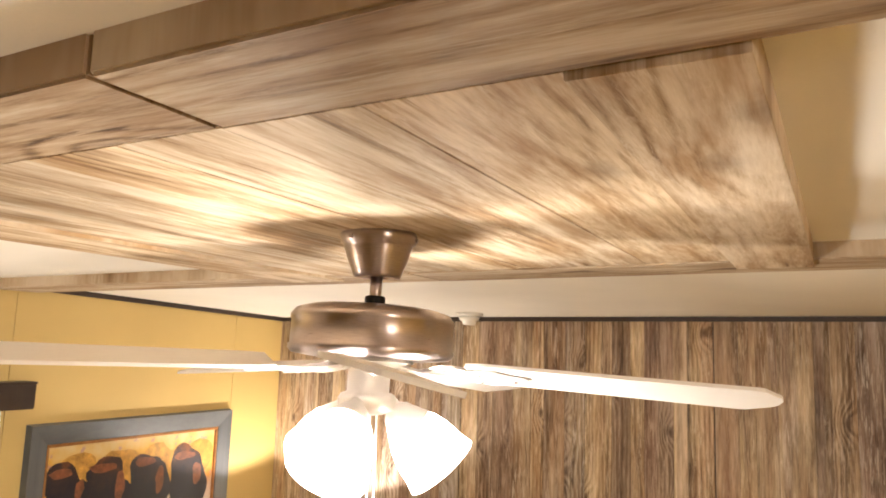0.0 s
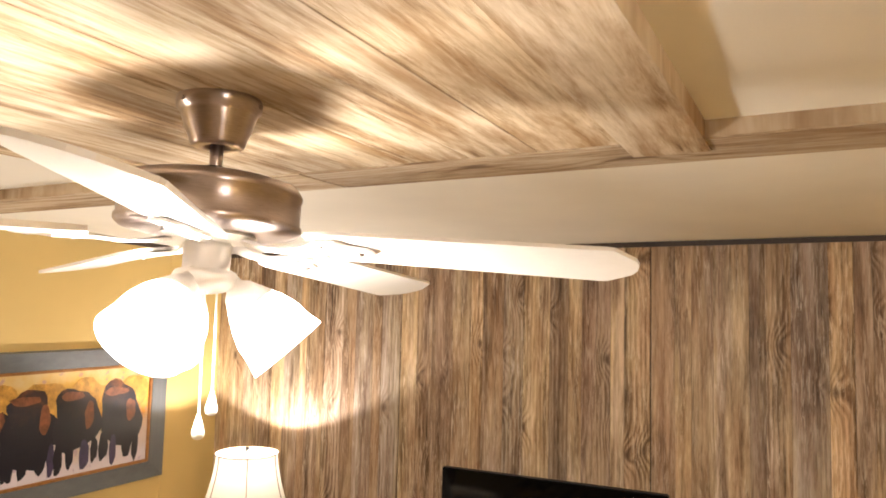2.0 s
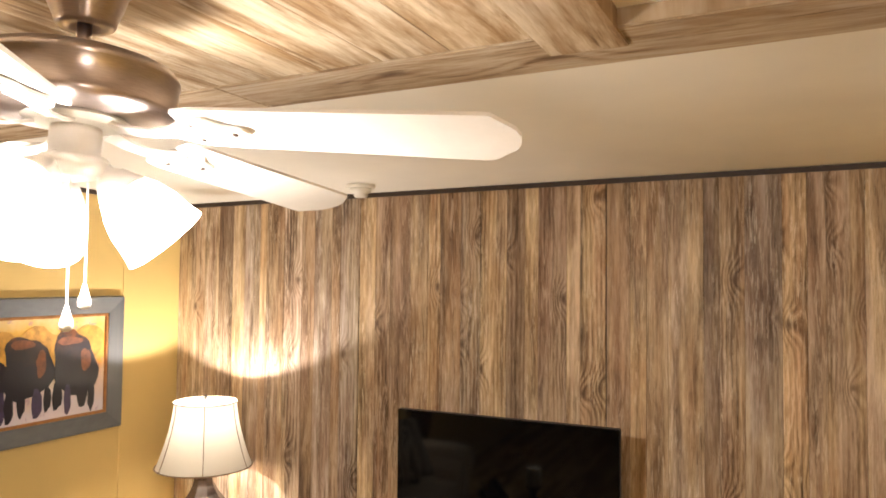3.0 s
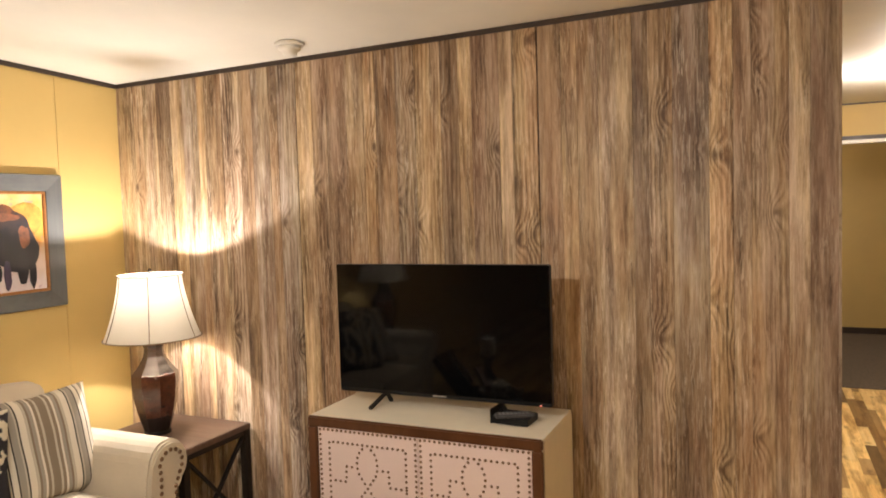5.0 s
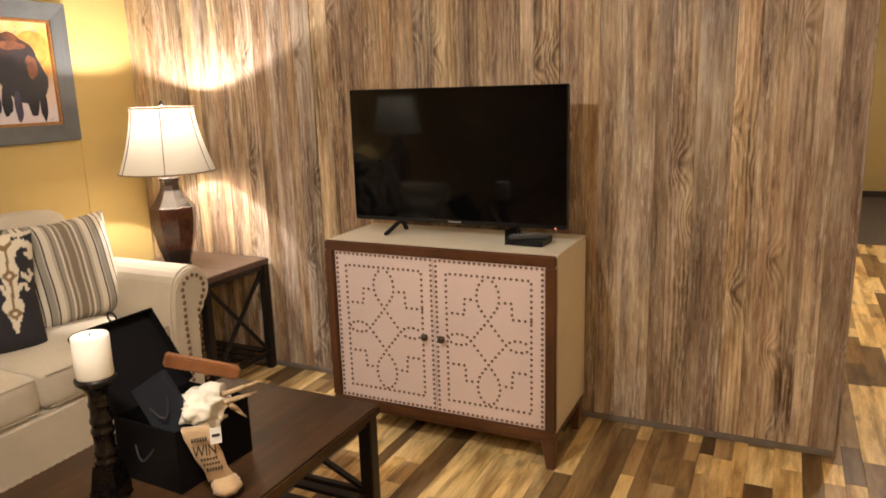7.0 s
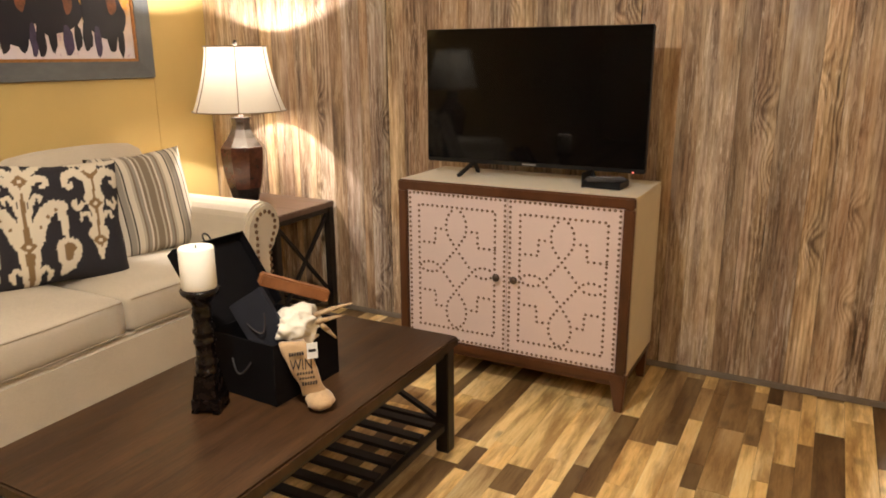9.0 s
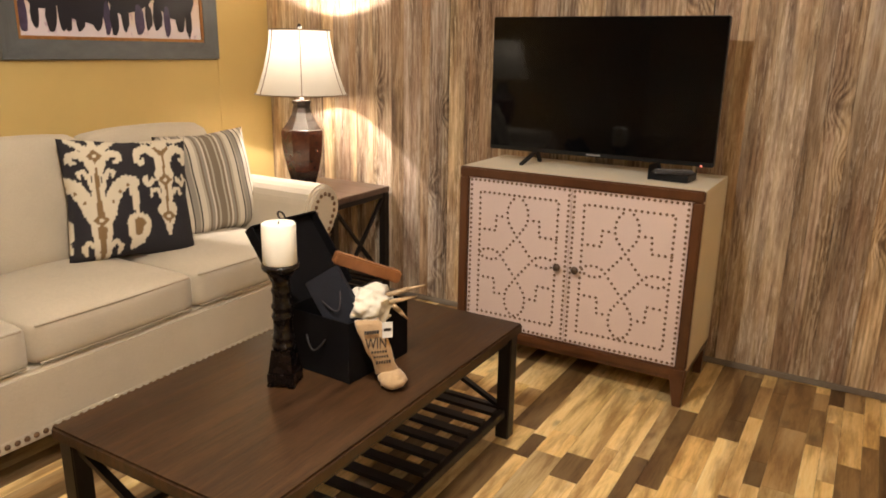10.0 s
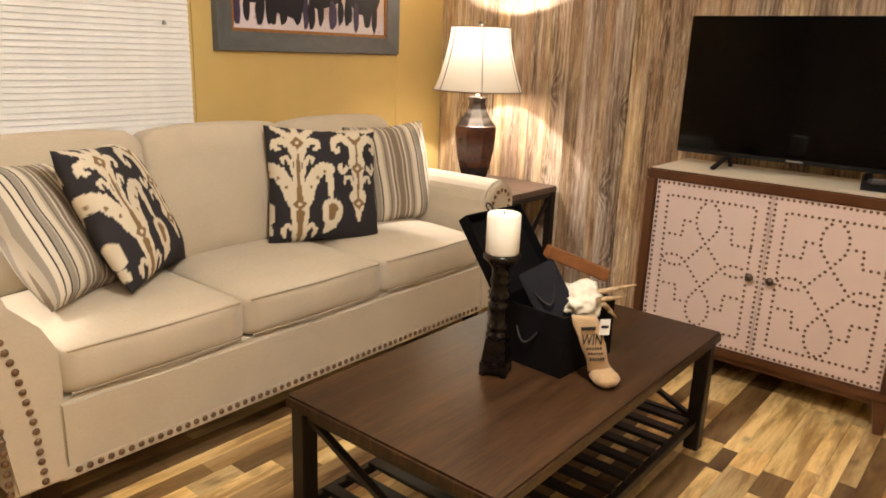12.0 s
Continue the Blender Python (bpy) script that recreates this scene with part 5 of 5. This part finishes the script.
part("cord_handle", tube([(-0.035 + 0.07 * k / 10, -bd2 - 0.004 - 0.012 * math.sin(math.pi * k / 10), 0.112 - 0.035 * math.sin(math.pi * k / 10)) for k in range(11)], 0.003, 6), ink, gb, "black cord handle")

bag = thing("gift_bag", pose(-0.982, 1.715, TZ + 0.205, 0, 0, 25) @ pose(0, 0, 0, -14, -33, 0), "slate-coloured gift bag with cord handle tucked in the box", "bag")
part("bag_body", box(-0.054, 0.054, -0.012, 0.012, -0.080, 0.088, 0.003), slate_board, bag)
part("cord_handle", tube([(-0.03 + 0.06 * k / 10, -0.014 - 0.010 * math.sin(math.pi * k / 10), 0.02 - 0.045 * math.sin(math.pi * k / 10)) for k in range(11)], 0.0025, 6), ink, bag)

blk = thing("wooden_bar", look((-0.985, 1.865, TZ + 0.268), (-1.06, 1.77, TZ + 0.318)), "amber-brown stained wooden bar lying across the gift box", "wood bar")
part("bar", box(-0.018, 0.018, -0.018, 0.018, -0.105, 0.105, 0.004), amber_wood, blk)


def crumple(rx, ry, rz, seed):
    bm = bmesh.new()
    bmesh.ops.create_icosphere(bm, subdivisions=4, radius=1)
    for v in bm.verts:
        d = v.co.normalized()
        k = 1.05 + 0.45 * noise.noise(d * 1.6 + Vector((seed, 0, 0))) - 0.5 * abs(noise.noise(d * 2.6 + Vector((0, seed, 0)))) + 0.06 * noise.noise(d * 7)
        v.co = Vector((d.x * rx, d.y * ry, d.z * rz)) * k
    return bm


cl = thing("cotton_cloth", pose(-0.945, 1.80, TZ + 0.175), "crumpled cream cotton cloth heaped in the gift box", "cloth")
part("cloth_body", crumple(0.078, 0.085, 0.056, 3.1), white_cloth, cl, smooth=True)
part("fold", crumple(0.05, 0.06, 0.042, 7.7), white_cloth, cl, smooth=True, m=pose(0.03, -0.035, 0.02))
for p, q, r in (((-0.92, 1.84, 0.195), (-0.80, 1.93, 0.235), 0.009), ((-0.91, 1.82, 0.18), (-0.835, 1.94, 0.19), 0.008), ((-0.90, 1.80, 0.185), (-0.82, 1.90, 0.20), 0.007), ((-0.905, 1.85, 0.185), (-0.84, 1.88, 0.12), 0.010)):
    tw = thing("driftwood_twig", pose(p[0], p[1], TZ + p[2]), "pale weathered twig sticking out of the gift box", "twig", "twigs in the box")
    d = Vector((q[0] - p[0], q[1] - p[1], q[2] - p[2])) * 0.85
    bm = rod((0, 0, 0), d * 0.6 + Vector((0.004, -0.004, 0.003)), r, 8, r2=r * 0.75)
    rod(d * 0.6 + Vector((0.004, -0.004, 0.003)), d, r * 0.75, 8, bm, r * 0.2)
    part("stick", bm, bone, tw, smooth=True)

# knitted sock hanging over the corner of the box
sock = thing("knit_sock", pose(-0.858, 1.706, TZ, 0, 0, 48), "tan knitted novelty sock with black lettering hanging over the gift box", "sock")
bm = bmesh.new()
rows = []
for k in range(15):
    t = k / 14
    z = 0.185 - 0.150 * t
    w = 0.034 + 0.003 * math.sin(t * 6)
    yc = -0.014 - 0.012 * math.sin(t * math.pi) - 0.014 * t
    rows.append([bm.verts.new((w * math.cos(a) - 0.012 + 0.052 * t, yc + 0.010 * math.sin(a), z + 0.004 * math.sin(a * 3 + k))) for a in [2 * math.pi * i / 16 for i in range(16)]])
for a, b in zip(rows, rows[1:]):
    for i in range(16):
        bm.faces.new((a[i], a[(i + 1) % 16], b[(i + 1) % 16], b[i]))
bm.faces.new(rows[0])
leg = part("leg", bm, burlap, sock, smooth=True)
toe = lathe([(0.004, -0.020), (0.018, -0.019), (0.030, -0.016), (0.038, -0.008), (0.040, 0.0), (0.036, 0.010), (0.027, 0.017), (0.015, 0.020), (0.003, 0.0205)], 36)
for v in toe.verts:
    p = v.co * 70
    v.co *= 1 + 0.13 * noise.noise(p) - 0.16 * abs(noise.noise(p * 0.8 + Vector((3, 1, 8))))
part("foot", toe, burlap, sock, "crumpled knitted toe", True, pose(0.050, -0.046, 0.0225, 6, 0, 0) @ Matrix.Diagonal((1, 1.12, 1, 1)))


def lettering(text, size, parent, m, name="lettering"):
    cu = bpy.data.curves.new(name, "FONT")
    cu.body, cu.size, cu.extrude, cu.align_x = text, size, 0.0006, "CENTER"
    tmp = bpy.data.objects.new(name, cu)
    scene.collection.objects.link(tmp)
    me = bpy.data.meshes.new_from_object(tmp)
    bpy.data.objects.remove(tmp)
    me.materials.append(ink)
    ob = new(name, me)
    ob.parent, ob.matrix_basis = parent, m
    return tagged(ob, "black printed letters")


lettering("WIN", 0.046, leg, pose(0.006, -0.0432, 0.114, 90, 0, 0) @ Matrix.Diagonal((0.62, 1, 1, 1)))
for z, w, h in ((0.156, 0.040, 0.010), (0.100, 0.044, 0.009), (0.086, 0.042, 0.008), (0.068, 0.042, 0.012)):
    n_bars = 6
    for k in range(n_bars):
        x0 = -w / 2 + w * k / n_bars - 0.014 + 0.052 * (0.185 - z) / 0.15
        part("print_bar", box(x0, x0 + w / n_bars * 0.62, -0.0440, -0.036, z, z + h * 0.8), ink, leg)
tg = part("hang_tag", box(-0.014, 0.014, -0.0415, -0.0405, -0.022, 0.022), paper, leg, "white paper tag with black print", m=pose(0.036, -0.006, 0.166))
part("print_bar", box(-0.010, 0.010, -0.0421, -0.0416, -0.003, 0.005), ink, tg)

# ---------------------------------------------------------------- lights of the other rooms, and an added fill lamp
def flush_light(x, y, z, watts, name_label, glow):
    fl = thing("flush_ceiling_light", pose(x, y, z), name_label, "ceiling light")
    part("pan", lathe([(0.16, 0), (0.165, -0.01), (0.16, -0.022), (0.15, -0.022)], 32), nickel, fl)
    part("glass_bowl", lathe([(0.150, -0.02), (0.140, -0.045), (0.10, -0.07), (0.05, -0.082), (0.001, -0.085)], 32, close=False), mat_glow("lit_bowl_glass_" + str(int(watts)), (1.0, 0.86, 0.66), glow), fl, "lit frosted glass bowl", True)
    la = bpy.data.lights.new("flush_light_bulb", "POINT")
    la.shadow_soft_size, la.energy, la.color = 0.08, watts, WARM
    new("flush_light_bulb", la).location = (x, y, z - 0.19)


flush_light(1.28, 5.7, 2.486, HALL_WATTS, "round flush ceiling light glowing in the hallway", 70.0)
flush_light(0.2, 9.1, 2.486, FAR_ROOM_WATTS, "round flush ceiling light in the carpeted far room", 6.0)
# unseen lamp, added to brighten the right side of the room
flush_light(1.5, -0.3, 2.485, FILL_WATTS, "unseen flush ceiling lamp added as fill over the near end", 4.0)

# ---------------------------------------------------------------- floor strips, last
rng = random.Random(11)
lengths = (0.16, 0.30, 0.44, 0.58, 0.80)
widths = (0.052, 0.070, 0.070, 0.096)
strip_mesh = {(w, ln): mesh_of(box(-w / 2 + 0.0004, w / 2 - 0.0004, -ln / 2 + 0.0004, ln / 2 - 0.0004, -0.0055, 0.0, 0.0006, 1), "plank", floor_wood) for w in set(widths) for ln in lengths}
rest = bmesh.new()
x = WX
while x < EAST:
    y = SOUTH
    w = rng.choice(widths)
    while y < 7.55:
        ln = rng.choice(lengths)
        whole = y > SOUTH and y + ln <= 7.56
        if not whole:
            ln = rng.uniform(0.1, 0.5) if y == SOUTH else 7.558 - y
            if ln < 0.05:
                break
        cxp, cyp = x + w / 2, y + ln / 2
        if whole and -1.75 < cxp < 0.95 and 1.0 < cyp < 3.7:
            piece("plank", strip_mesh[w, ln], floor, pose(cxp, cyp, 0.0))
        else:
            box(cxp - w / 2 + 0.0004, cxp + w / 2 - 0.0004, cyp - ln / 2 + 0.0004, cyp + ln / 2 - 0.0004, -0.0055, 0.0, bm=rest)
        y += ln
    x += w
ob = part("far_planks", rest, floor_rest, floor)
ob["kind"] = "stuff"
